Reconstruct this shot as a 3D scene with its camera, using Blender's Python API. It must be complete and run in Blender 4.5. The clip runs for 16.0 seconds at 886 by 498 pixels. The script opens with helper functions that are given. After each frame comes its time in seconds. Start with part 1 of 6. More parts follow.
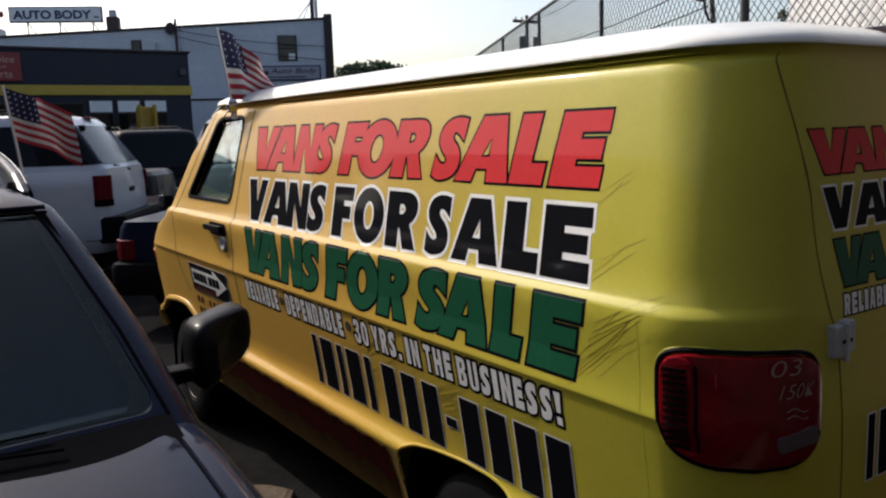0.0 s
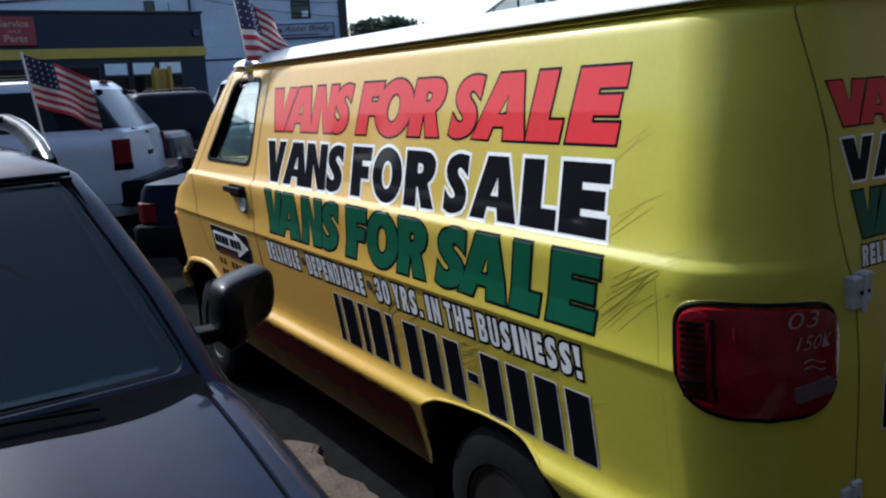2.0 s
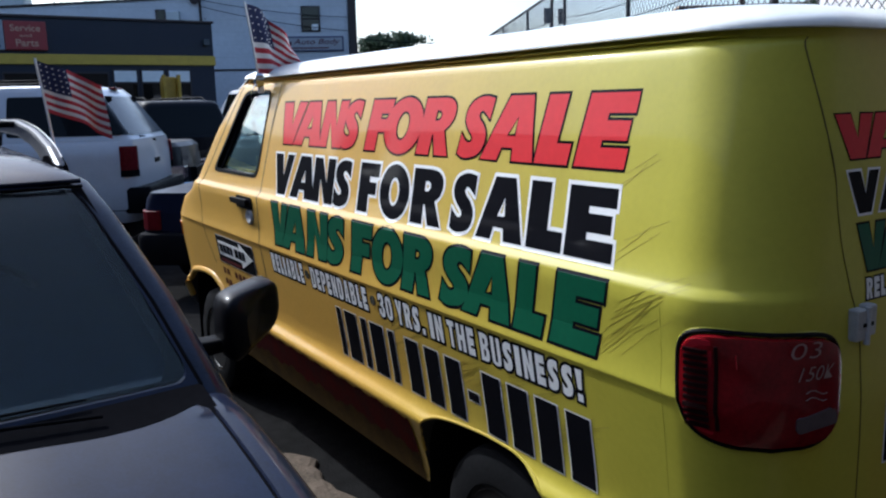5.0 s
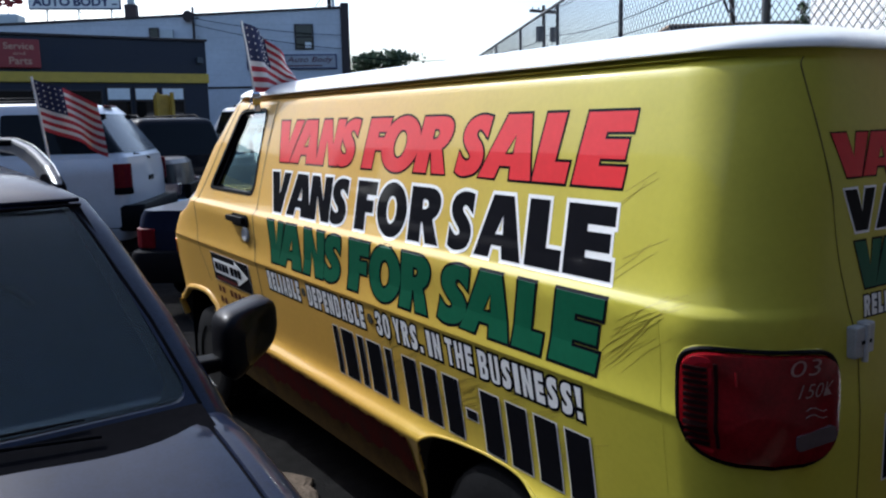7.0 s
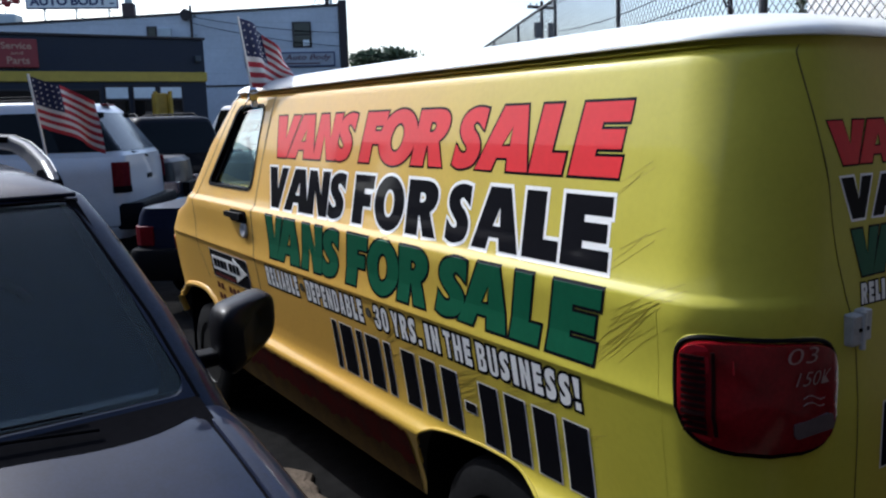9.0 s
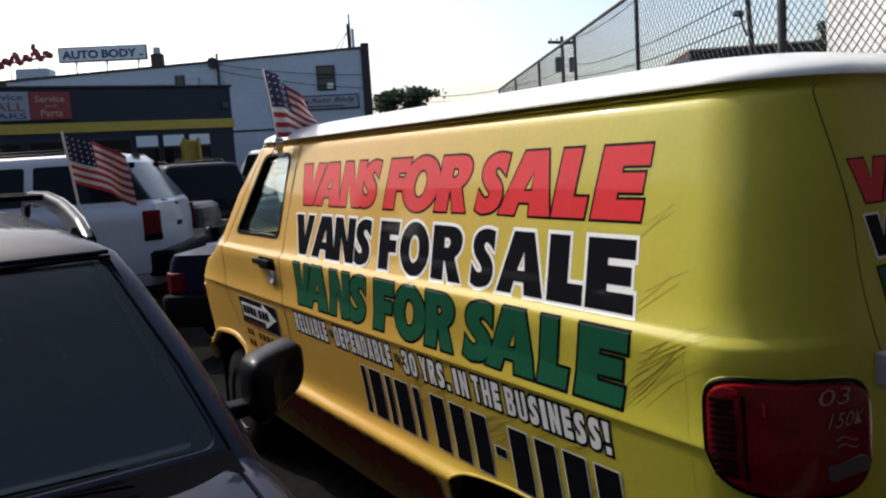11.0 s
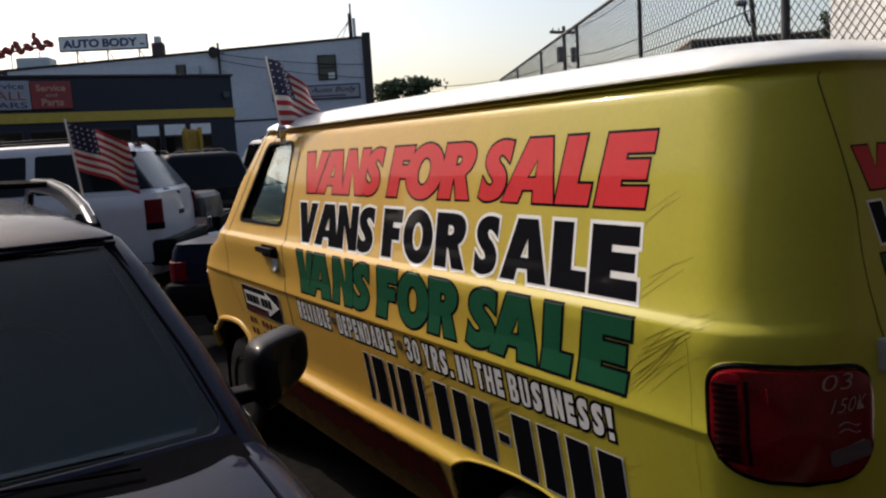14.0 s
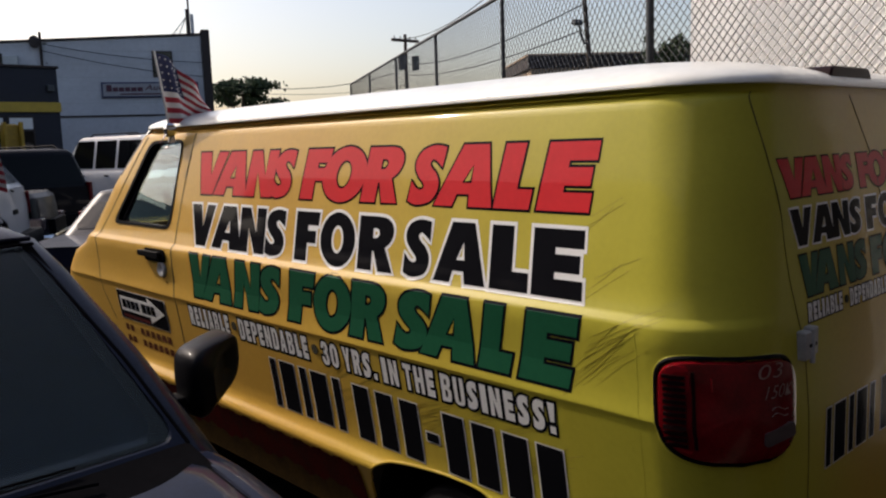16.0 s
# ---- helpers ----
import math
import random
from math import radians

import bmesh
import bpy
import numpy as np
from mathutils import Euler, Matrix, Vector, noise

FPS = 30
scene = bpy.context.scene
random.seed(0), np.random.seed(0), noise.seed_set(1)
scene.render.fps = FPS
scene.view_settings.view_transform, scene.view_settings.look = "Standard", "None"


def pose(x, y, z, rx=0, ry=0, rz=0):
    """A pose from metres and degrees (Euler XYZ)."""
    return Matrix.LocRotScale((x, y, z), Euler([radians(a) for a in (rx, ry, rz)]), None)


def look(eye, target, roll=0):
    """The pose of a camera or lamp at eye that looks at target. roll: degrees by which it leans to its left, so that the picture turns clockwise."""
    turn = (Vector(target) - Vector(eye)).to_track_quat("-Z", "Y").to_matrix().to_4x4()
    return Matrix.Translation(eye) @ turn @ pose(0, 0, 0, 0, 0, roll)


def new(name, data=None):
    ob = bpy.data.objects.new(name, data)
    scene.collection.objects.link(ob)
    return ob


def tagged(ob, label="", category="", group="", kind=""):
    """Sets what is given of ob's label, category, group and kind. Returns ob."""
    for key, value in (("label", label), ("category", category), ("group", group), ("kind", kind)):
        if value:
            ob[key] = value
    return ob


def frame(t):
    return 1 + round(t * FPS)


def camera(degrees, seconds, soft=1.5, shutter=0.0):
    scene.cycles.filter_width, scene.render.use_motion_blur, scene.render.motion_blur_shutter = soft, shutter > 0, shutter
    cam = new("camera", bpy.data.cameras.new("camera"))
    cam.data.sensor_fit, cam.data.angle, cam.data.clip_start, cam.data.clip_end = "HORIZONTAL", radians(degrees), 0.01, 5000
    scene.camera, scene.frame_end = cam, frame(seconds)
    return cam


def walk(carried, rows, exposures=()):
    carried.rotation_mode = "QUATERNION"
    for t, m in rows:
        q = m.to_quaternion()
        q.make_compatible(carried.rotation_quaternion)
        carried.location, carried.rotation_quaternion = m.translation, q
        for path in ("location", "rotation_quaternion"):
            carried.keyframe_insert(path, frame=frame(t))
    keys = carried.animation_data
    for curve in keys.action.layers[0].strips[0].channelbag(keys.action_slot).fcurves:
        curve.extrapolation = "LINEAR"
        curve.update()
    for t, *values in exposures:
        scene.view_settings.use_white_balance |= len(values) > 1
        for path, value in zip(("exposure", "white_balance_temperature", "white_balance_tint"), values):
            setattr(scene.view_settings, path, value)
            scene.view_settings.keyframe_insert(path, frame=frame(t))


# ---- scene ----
cam = camera(57.0, 16.0, soft=2.2)
PATH = [
    (0, (-1.345, -0.965, 1.713), (-0.237, 0.675, 1.425), -1.8),
    (0.5, (-1.347, -0.978, 1.718), (-0.241, 0.642, 1.329), -1.9),
    (1, (-1.364, -0.986, 1.721), (-0.305, 0.666, 1.333), -2.9),
    (1.5, (-1.36, -0.98, 1.718), (-0.29, 0.657, 1.3), -2.5),
    (2, (-1.36, -0.984, 1.723), (-0.303, 0.668, 1.332), -3.1),
    (2.5, (-1.369, -0.986, 1.722), (-0.307, 0.661, 1.327), -2.5),
    (3, (-1.372, -0.981, 1.727), (-0.292, 0.656, 1.337), -1.2),
    (3.5, (-1.38, -0.985, 1.732), (-0.321, 0.675, 1.385), -1.5),
    (4, (-1.376, -0.985, 1.727), (-0.314, 0.67, 1.362), -1.3),
    (4.5, (-1.375, -0.984, 1.73), (-0.303, 0.667, 1.373), -1.5),
    (4.7, (-1.373, -0.986, 1.733), (-0.309, 0.669, 1.377), -1.5),
    (6.8, (-1.399, -0.978, 1.721), (-0.334, 0.684, 1.4), -0.6),
    (7, (-1.39, -0.98, 1.737), (-0.312, 0.675, 1.425), -1.3),
    (7.5, (-1.391, -0.982, 1.734), (-0.307, 0.671, 1.427), -1.4),
    (8, (-1.386, -0.982, 1.728), (-0.314, 0.678, 1.42), -1.6),
    (8.2, (-1.387, -0.974, 1.722), (-0.312, 0.682, 1.406), -1.3),
    (10.3, (-1.381, -1.007, 1.735), (-0.296, 0.645, 1.431), -2.8),
    (10.5, (-1.382, -1.006, 1.746), (-0.297, 0.65, 1.463), -3.0),
    (11, (-1.386, -1.004, 1.755), (-0.355, 0.695, 1.526), -3.6),
    (11.5, (-1.386, -1.002, 1.757), (-0.364, 0.706, 1.562), -4.4),
    (12, (-1.388, -1.007, 1.755), (-0.369, 0.703, 1.564), -4.3),
    (12.5, (-1.393, -1.006, 1.757), (-0.392, 0.714, 1.561), -4.2),
    (13, (-1.397, -1.007, 1.756), (-0.369, 0.697, 1.556), -4.0),
    (13.5, (-1.4, -1.009, 1.756), (-0.366, 0.691, 1.549), -3.7),
    (14, (-1.398, -1.006, 1.746), (-0.372, 0.692, 1.494), -3.5),
    (14.5, (-1.395, -1.003, 1.717), (-0.385, 0.692, 1.385), -4.9),
    (15, (-1.423, -0.967, 1.758), (-0.259, 0.645, 1.537), -5.3),
    (15.5, (-1.594, -0.868, 1.753), (-0.403, 0.724, 1.531), -3.9),
    (16, (-1.658, -0.854, 1.756), (-0.314, 0.604, 1.499), -1.9),
]
EXPOSURES = [(0.0, 0.14, 6550, 12), (0.5, 0.19, 5950, 10), (1.0, 0.29, 5550, 7), (1.5, 0.44, 5350, 7), (2.0, 0.44, 5400, 7), (3.0, 0.38, 5450, 7), (3.5, 0.4, 5350, 8), (8.0, 0.52, 5550, 9), (10.5, 0.31, 6000, 9), (11.5, 0.19, 6650, 12), (12.5, 0.11, 6850, 13), (14.0, -0.01, 6900, 13), (14.5, -0.11, 6650, 13), (15.0, 0.14, 6700, 9), (16.0, -0.11, 6900, 15)]
walk(cam, [(t, look(eye, target, roll)) for t, eye, target, roll in PATH], EXPOSURES)

import collections

# ---- light ----
SUN_AZ, SUN_EL = 105.0, 41.0        # degrees: azimuth from +x towards +y
world = bpy.data.worlds.new("sky")
scene.world = world
world.use_nodes = True
wn = world.node_tree
sky = wn.nodes.new("ShaderNodeTexSky")
sky.sky_type, sky.sun_disc = "NISHITA", False
sky.sun_elevation, sky.sun_rotation = radians(SUN_EL), radians(90 - SUN_AZ)
sky.air_density, sky.dust_density, sky.ozone_density = 1.0, 3.2, 0.8
wn.nodes["Background"].inputs["Strength"].default_value = 0.18
wn.links.new(sky.outputs["Color"], wn.nodes["Background"].inputs["Color"])
sun = new("sun", bpy.data.lights.new("sun", "SUN"))
sun.data.energy, sun.data.angle, sun.data.color = 3.6, radians(0.6), (1.0, 0.95, 0.87)
sd = Vector((math.cos(radians(SUN_AZ)) * math.cos(radians(SUN_EL)), math.sin(radians(SUN_AZ)) * math.cos(radians(SUN_EL)), math.sin(radians(SUN_EL))))
sun.matrix_world = look(sd * 60, (0, 0, 0))


# ---- materials ----
def material(name, color, rough=0.5, metal=0.0, coat=0.0, coat_rough=0.04, vary=0.15, scale=6.0, bump=0.0, bump_scale=60.0, spec=0.5, second=None):
    """A procedural surface: a base colour with stains at two scales, and a fine relief."""
    m = bpy.data.materials.new(name)
    m.use_nodes = True
    t = m.node_tree
    b = t.nodes["Principled BSDF"]
    b.inputs["Roughness"].default_value, b.inputs["Metallic"].default_value = rough, metal
    b.inputs["Coat Weight"].default_value, b.inputs["Coat Roughness"].default_value = coat, coat_rough
    b.inputs["Specular IOR Level"].default_value = spec
    tc = t.nodes.new("ShaderNodeTexCoord")
    n1, n2 = t.nodes.new("ShaderNodeTexNoise"), t.nodes.new("ShaderNodeTexNoise")
    for n, s in ((n1, scale), (n2, scale * 9)):
        n.inputs["Scale"].default_value, n.inputs["Detail"].default_value = s, 5
        t.links.new(tc.outputs["Object"], n.inputs["Vector"])
    mixf = t.nodes.new("ShaderNodeMath")
    mixf.operation = "MULTIPLY_ADD"
    mixf.inputs[1].default_value = 0.45
    half = t.nodes.new("ShaderNodeMath")
    half.operation = "MULTIPLY"
    half.inputs[1].default_value = 0.55
    t.links.new(n1.outputs["Fac"], half.inputs[0])
    t.links.new(n2.outputs["Fac"], mixf.inputs[0])
    t.links.new(half.outputs[0], mixf.inputs[2])
    ramp = t.nodes.new("ShaderNodeValToRGB")
    lo = second or tuple(c * (1 - vary) for c in color)
    hi = color if second else tuple(min(1, c * (1 + vary)) for c in color)
    ramp.color_ramp.elements[0].position, ramp.color_ramp.elements[1].position = 0.35, 0.65
    ramp.color_ramp.elements[0].color, ramp.color_ramp.elements[1].color = (*lo, 1), (*hi, 1)
    t.links.new(mixf.outputs[0], ramp.inputs["Fac"])
    t.links.new(ramp.outputs["Color"], b.inputs["Base Color"])
    rr = t.nodes.new("ShaderNodeMapRange")
    rr.inputs["To Min"].default_value, rr.inputs["To Max"].default_value = max(0.01, rough * 0.8), min(1, rough * 1.25)
    t.links.new(n1.outputs["Fac"], rr.inputs["Value"])
    t.links.new(rr.outputs["Result"], b.inputs["Roughness"])
    if bump:
        bp, n3 = t.nodes.new("ShaderNodeBump"), t.nodes.new("ShaderNodeTexNoise")
        n3.inputs["Scale"].default_value, n3.inputs["Detail"].default_value = bump_scale, 3
        bp.inputs["Strength"].default_value, bp.inputs["Distance"].default_value = bump, 0.01
        t.links.new(tc.outputs["Object"], n3.inputs["Vector"])
        t.links.new(n3.outputs["Fac"], bp.inputs["Height"])
        t.links.new(bp.outputs["Normal"], b.inputs["Normal"])
    return m


def wrap_paint():
    """The van's vinyl wrap: an orange glow behind the lettering that fades into lemon yellow at the tail."""
    m = material("vinyl_wrap", (0.6, 0.5, 0.05), 0.45, coat=0.30, coat_rough=0.06, bump=0.02, bump_scale=5, spec=0.2)
    t = m.node_tree
    b = t.nodes["Principled BSDF"]
    tc = next(n for n in t.nodes if n.type == "TEX_COORD")
    sep = t.nodes.new("ShaderNodeSeparateXYZ")
    t.links.new(tc.outputs["Object"], sep.inputs["Vector"])
    along = t.nodes.new("ShaderNodeMapRange")
    along.interpolation_type = "SMOOTHSTEP"
    along.inputs["From Min"].default_value, along.inputs["From Max"].default_value = 0.1, 2.1
    t.links.new(sep.outputs["Y"], along.inputs["Value"])
    across = t.nodes.new("ShaderNodeMapRange")
    across.interpolation_type = "SMOOTHSTEP"
    across.inputs["From Min"].default_value, across.inputs["From Max"].default_value = 0.28, 0.85
    across.inputs["To Max"].default_value = 0.7
    t.links.new(sep.outputs["X"], across.inputs["Value"])
    big = t.nodes.new("ShaderNodeMath")
    big.operation = "MAXIMUM"
    t.links.new(along.outputs["Result"], big.inputs[0])
    t.links.new(across.outputs["Result"], big.inputs[1])
    mix = t.nodes.new("ShaderNodeMix")
    mix.data_type = "RGBA"
    mix.inputs["A"].default_value = (*YELLOW, 1)
    mix.inputs["B"].default_value = (*ORANGE, 1)
    t.links.new(big.outputs[0], mix.inputs["Factor"])
    ramp = next(n for n in t.nodes if n.type == "VALTORGB")
    ramp.color_ramp.elements[0].color, ramp.color_ramp.elements[1].color = (0.9, 0.9, 0.88, 1), (1, 1, 1, 1)
    mul = t.nodes.new("ShaderNodeMix")
    mul.data_type, mul.blend_type = "RGBA", "MULTIPLY"
    mul.inputs["Factor"].default_value = 1.0
    t.links.new(mix.outputs["Result"], mul.inputs["A"])
    t.links.new(ramp.outputs["Color"], mul.inputs["B"])
    t.links.new(mul.outputs["Result"], b.inputs["Base Color"])
    return m


YELLOW, ORANGE = (0.482, 0.440, 0.044), (0.618, 0.355, 0.058)
WRAP = wrap_paint()
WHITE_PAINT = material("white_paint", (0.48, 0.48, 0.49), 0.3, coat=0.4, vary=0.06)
ROOF_WHITE = material("roof_white", (0.88, 0.88, 0.82), 0.35, coat=0.3, vary=0.07, scale=3)
RED_VINYL = material("red_vinyl", (0.62, 0.024, 0.030), 0.5, coat=0.20, coat_rough=0.09, vary=0.06, spec=0.08)
BLACK_VINYL = material("black_vinyl", (0.007, 0.007, 0.009), 0.5, coat=0.22, coat_rough=0.06, vary=0.1, spec=0.005)
GREEN_VINYL = material("green_vinyl", (0.010, 0.092, 0.043), 0.5, coat=0.26, coat_rough=0.06, vary=0.08, spec=0.08)
WHITE_VINYL = material("white_vinyl", (0.82, 0.81, 0.78), 0.4, coat=0.5, coat_rough=0.05, vary=0.05)
# brown dirt on the wrap, with the shade under the sill mixed in
SHADED_DIRTY_WRAP = material("shaded_dirty_vinyl", (0.10, 0.062, 0.020), 0.9, vary=0.4, scale=8, spec=0.02, second=(0.05, 0.033, 0.016))
MAROON = material("maroon_vinyl", (0.105, 0.009, 0.008), 0.8, vary=0.3, scale=9, spec=0.06, second=(0.045, 0.010, 0.008))
RUBBER = material("rubber", (0.008, 0.008, 0.0085), 0.75, vary=0.3, bump=0.1, spec=0.06)
BLACK_PLASTIC = material("black_plastic", (0.006, 0.006, 0.007), 0.5, vary=0.15, spec=0.03)
BLACK_GLOSS = material("black_gloss_paint", (0.006, 0.006, 0.008), 0.45, coat=0.10, coat_rough=0.10, vary=0.15, spec=0.06)
MATTE = material("matte_black_plastic", (0.006, 0.006, 0.007), 0.9, vary=0.2, spec=0.0)
CHROME = material("chrome", (0.75, 0.75, 0.76), 0.12, metal=1.0, vary=0.05)
STEEL = material("galvanised_steel", (0.42, 0.44, 0.45), 0.5, metal=0.7, vary=0.2, scale=20)
DARK_STEEL = material("weathered_steel", (0.07, 0.075, 0.08), 0.55, metal=0.5, vary=0.25, scale=20)
MESH_WIRE = material("weathered_wire", (0.15, 0.155, 0.16), 0.5, metal=0.6, vary=0.25, scale=20)
DULL_RIM = material("dull_dark_rim", (0.022, 0.021, 0.020), 0.5, metal=0.4, vary=0.35, scale=14, spec=0.2)
RUST = material("rusted_steel", (0.16, 0.05, 0.03), 0.7, metal=0.3, vary=0.4, scale=15)
LAMP_RED = material("red_lens", (0.15, 0.004, 0.007), 0.15, coat=0.12, vary=0.35, scale=14, spec=0.25)
CAR_LAMP = material("ribbed_red_lens", (0.10, 0.004, 0.008), 0.4, vary=0.3, scale=20, spec=0.1)
LAMP_BRIGHT = material("bright_red_lens", (0.34, 0.010, 0.016), 0.2, coat=0.4, vary=0.1)
LAMP_DARK = material("dark_red_lens", (0.012, 0.003, 0.003), 0.4, coat=0.05, spec=0.1, vary=0.2)
LAMP_CLEAR = material("clear_lens", (0.10, 0.075, 0.08), 0.25, coat=0.3, vary=0.1)
AMBER = material("amber_lens", (0.6, 0.16, 0.02), 0.15, coat=0.6)
NAVY_PAINT = material("navy_metallic_paint", (0.006, 0.0095, 0.024), 0.5, coat=0.35, coat_rough=0.07, vary=0.3, scale=14, spec=0.02)
BLACK_PAINT = material("black_paint", (0.005, 0.0055, 0.008), 0.45, coat=0.15, vary=0.1, spec=0.05)
DARK_GLASS = material("tinted_glass", (0.006, 0.007, 0.008), 0.06, vary=0.05, spec=0.4)
INTERIOR = material("grey_interior", (0.12, 0.125, 0.117), 0.8, vary=0.2)
ASPHALT = material("asphalt", (0.014, 0.0135, 0.013), 0.95, vary=0.35, scale=1.2, bump=0.5, bump_scale=70, spec=0.0)
CONCRETE = material("concrete", (0.10, 0.078, 0.058), 0.95, vary=0.35, scale=7, bump=0.8, bump_scale=40, spec=0.05)
NAVY_WALL = material("navy_wall", (0.0055, 0.0075, 0.018), 0.6, vary=0.2, scale=0.8)
YELLOW_TRIM = material("yellow_trim", (0.46, 0.31, 0.03), 0.5, vary=0.1)
WHITE_WALL = material("white_stucco", (0.50, 0.51, 0.54), 0.85, vary=0.1, scale=0.7, bump=0.2, bump_scale=12)
BROWN_TRIM = material("dark_brown_trim", (0.028, 0.019, 0.018), 0.7, vary=0.25)
# for the added out-of-view walls, dark so they bounce little light
BLOCKER_DARK = material("dark_light_blocker", (0.041, 0.038, 0.036), 0.9, vary=0.3, scale=3, spec=0.1)
BRICK_DARK = material("dark_brick", (0.07, 0.045, 0.04), 0.85, vary=0.3, scale=3)
SIGN_WHITE = material("sign_white", (0.72, 0.72, 0.70), 0.45, vary=0.06)
# sign white darkened in its base colour for the shaded fronts
SIGN_SHADED = material("shaded_sign_white", (0.29, 0.29, 0.31), 0.5, vary=0.12)
SIGN_RED = material("sign_red", (0.24, 0.018, 0.018), 0.45, vary=0.08)
SIGN_MAROON = material("sign_maroon", (0.07, 0.012, 0.03), 0.45, vary=0.08)
SIGN_NAVY = material("sign_navy", (0.02, 0.025, 0.09), 0.45, vary=0.08)
FLAG_RED = material("flag_red", (0.42, 0.03, 0.045), 0.8, vary=0.1, scale=30)
FLAG_WHITE = material("flag_white", (0.70, 0.69, 0.67), 0.8, vary=0.05, scale=30)
FLAG_BLUE = material("flag_blue", (0.014, 0.020, 0.070), 0.8, vary=0.1, scale=30)
PANEL_WHITE = material("white_sheeting", (0.93, 0.93, 0.92), 0.7, vary=0.03, scale=2)
LEAF = material("leaves", (0.05, 0.075, 0.03), 0.7, vary=0.45, scale=2)
BARK = material("bark", (0.07, 0.05, 0.035), 0.9, vary=0.3)
WOOD_POLE = material("creosoted_wood", (0.06, 0.045, 0.035), 0.9, vary=0.3)
TAN_WALL = material("tan_wall", (0.42, 0.30, 0.20), 0.85, vary=0.15)
CAR_SILVER = material("silver_paint", (0.26, 0.27, 0.29), 0.3, metal=0.5, coat=0.8, vary=0.05)
YELLOW_MACHINE = material("yellow_machine_paint", (0.36, 0.22, 0.015), 0.5, vary=0.2)


def glass(name, tint, rough=0.0, ior=1.45, dust=0.0):
    m = bpy.data.materials.new(name)
    m.use_nodes = True
    t = m.node_tree
    b = t.nodes["Principled BSDF"]
    b.inputs["Base Color"].default_value = (*tint, 1)
    b.inputs["Roughness"].default_value = rough
    b.inputs["Transmission Weight"].default_value = 1.0
    b.inputs["IOR"].default_value = ior
    if dust:
        tc, film, span = t.nodes.new("ShaderNodeTexCoord"), t.nodes.new("ShaderNodeTexNoise"), t.nodes.new("ShaderNodeMapRange")
        film.inputs["Scale"].default_value, film.inputs["Detail"].default_value = 2.2, 3.0
        t.links.new(tc.outputs["Object"], film.inputs["Vector"])
        t.links.new(film.outputs["Fac"], span.inputs["Value"])
        span.inputs["From Min"].default_value, span.inputs["From Max"].default_value = 0.35, 0.70
        span.inputs["To Min"].default_value, span.inputs["To Max"].default_value = 1.0 - dust * 0.3, 1.0 - dust
        t.links.new(span.outputs["Result"], b.inputs["Transmission Weight"])
    return m


CLEAR_GLASS = glass("clear_glass", (0.66, 0.84, 0.86))
CAB_TRIM = material("dark_cab_trim", (0.022, 0.022, 0.024), 0.8, vary=0.2)
SHADE_GLASS = glass("shaded_glass", (0.66, 0.80, 0.73), ior=1.29, dust=0.005)


# ---- building blocks ----
def part(name, bm, mat, parent=None, label="", smooth=False, bevel=0.0):
    """Links a bmesh as one mesh object under a thing or a part."""
    bmesh.ops.recalc_face_normals(bm, faces=bm.faces[:])
    me = bpy.data.meshes.new(name)
    bm.to_mesh(me)
    bm.free()
    me.materials.append(mat)
    ob = new(name, me)
    ob.parent = parent
    if smooth:
        shade(me)
    if bevel:
        mod = ob.modifiers.new("bevel", "BEVEL")
        mod.width, mod.segments, mod.limit_method, mod.angle_limit = bevel, 2, "ANGLE", radians(40)
    return tagged(ob, label)


def shade(me, angle=38):
    me.shade_smooth()
    me.set_sharp_from_angle(angle=radians(angle))


def thing(name, label, category, m=None, group="", kind=""):
    ob = new(name)
    ob.empty_display_size = 0.2
    if m is not None:
        ob.matrix_basis = m
    return tagged(ob, label, category, group, kind)


def box(x0, x1, y0, y1, z0, z1, bm=None):
    bm = bm or bmesh.new()
    v = [bm.verts.new((x, y, z)) for z in (z0, z1) for y in (y0, y1) for x in (x0, x1)]
    for f in ((0, 2, 3, 1), (4, 5, 7, 6), (0, 1, 5, 4), (2, 6, 7, 3), (0, 4, 6, 2), (1, 3, 7, 5)):
        bm.faces.new([v[i] for i in f])
    return bm


def tube(points, radius, sides=8, bm=None, cap=True):
    """A round bar along points; radius is a number or one for each point."""
    bm = bm or bmesh.new()
    pts = [Vector(p) for p in points]
    rad = radius if isinstance(radius, (list, tuple)) else [radius] * len(pts)
    rings = []
    for i, p in enumerate(pts):
        d = (pts[min(i + 1, len(pts) - 1)] - pts[max(i - 1, 0)]).normalized()
        a = d.cross(Vector((0, 0, 1)) if abs(d.z) < 0.9 else Vector((1, 0, 0))).normalized()
        b = d.cross(a)
        rings.append([bm.verts.new(p + (a * math.cos(k) + b * math.sin(k)) * rad[i]) for k in [2 * math.pi * j / sides for j in range(sides)]])
    for r, s in zip(rings, rings[1:]):
        for j in range(sides):
            bm.faces.new((r[j], r[(j + 1) % sides], s[(j + 1) % sides], s[j]))
    if cap:
        bm.faces.new(rings[0])
        bm.faces.new(rings[-1])
    return bm


def loft(rings, bm=None, caps=True, closed=True):
    bm = bm or bmesh.new()
    rows = [[bm.verts.new(p) for p in ring] for ring in rings]
    n = len(rows[0])
    for r, s in zip(rows, rows[1:]):
        for j in range(n if closed else n - 1):
            bm.faces.new((r[j], r[(j + 1) % n], s[(j + 1) % n], s[j]))
    if caps and closed:
        bm.faces.new(rows[0])
        bm.faces.new(rows[-1])
    return bm


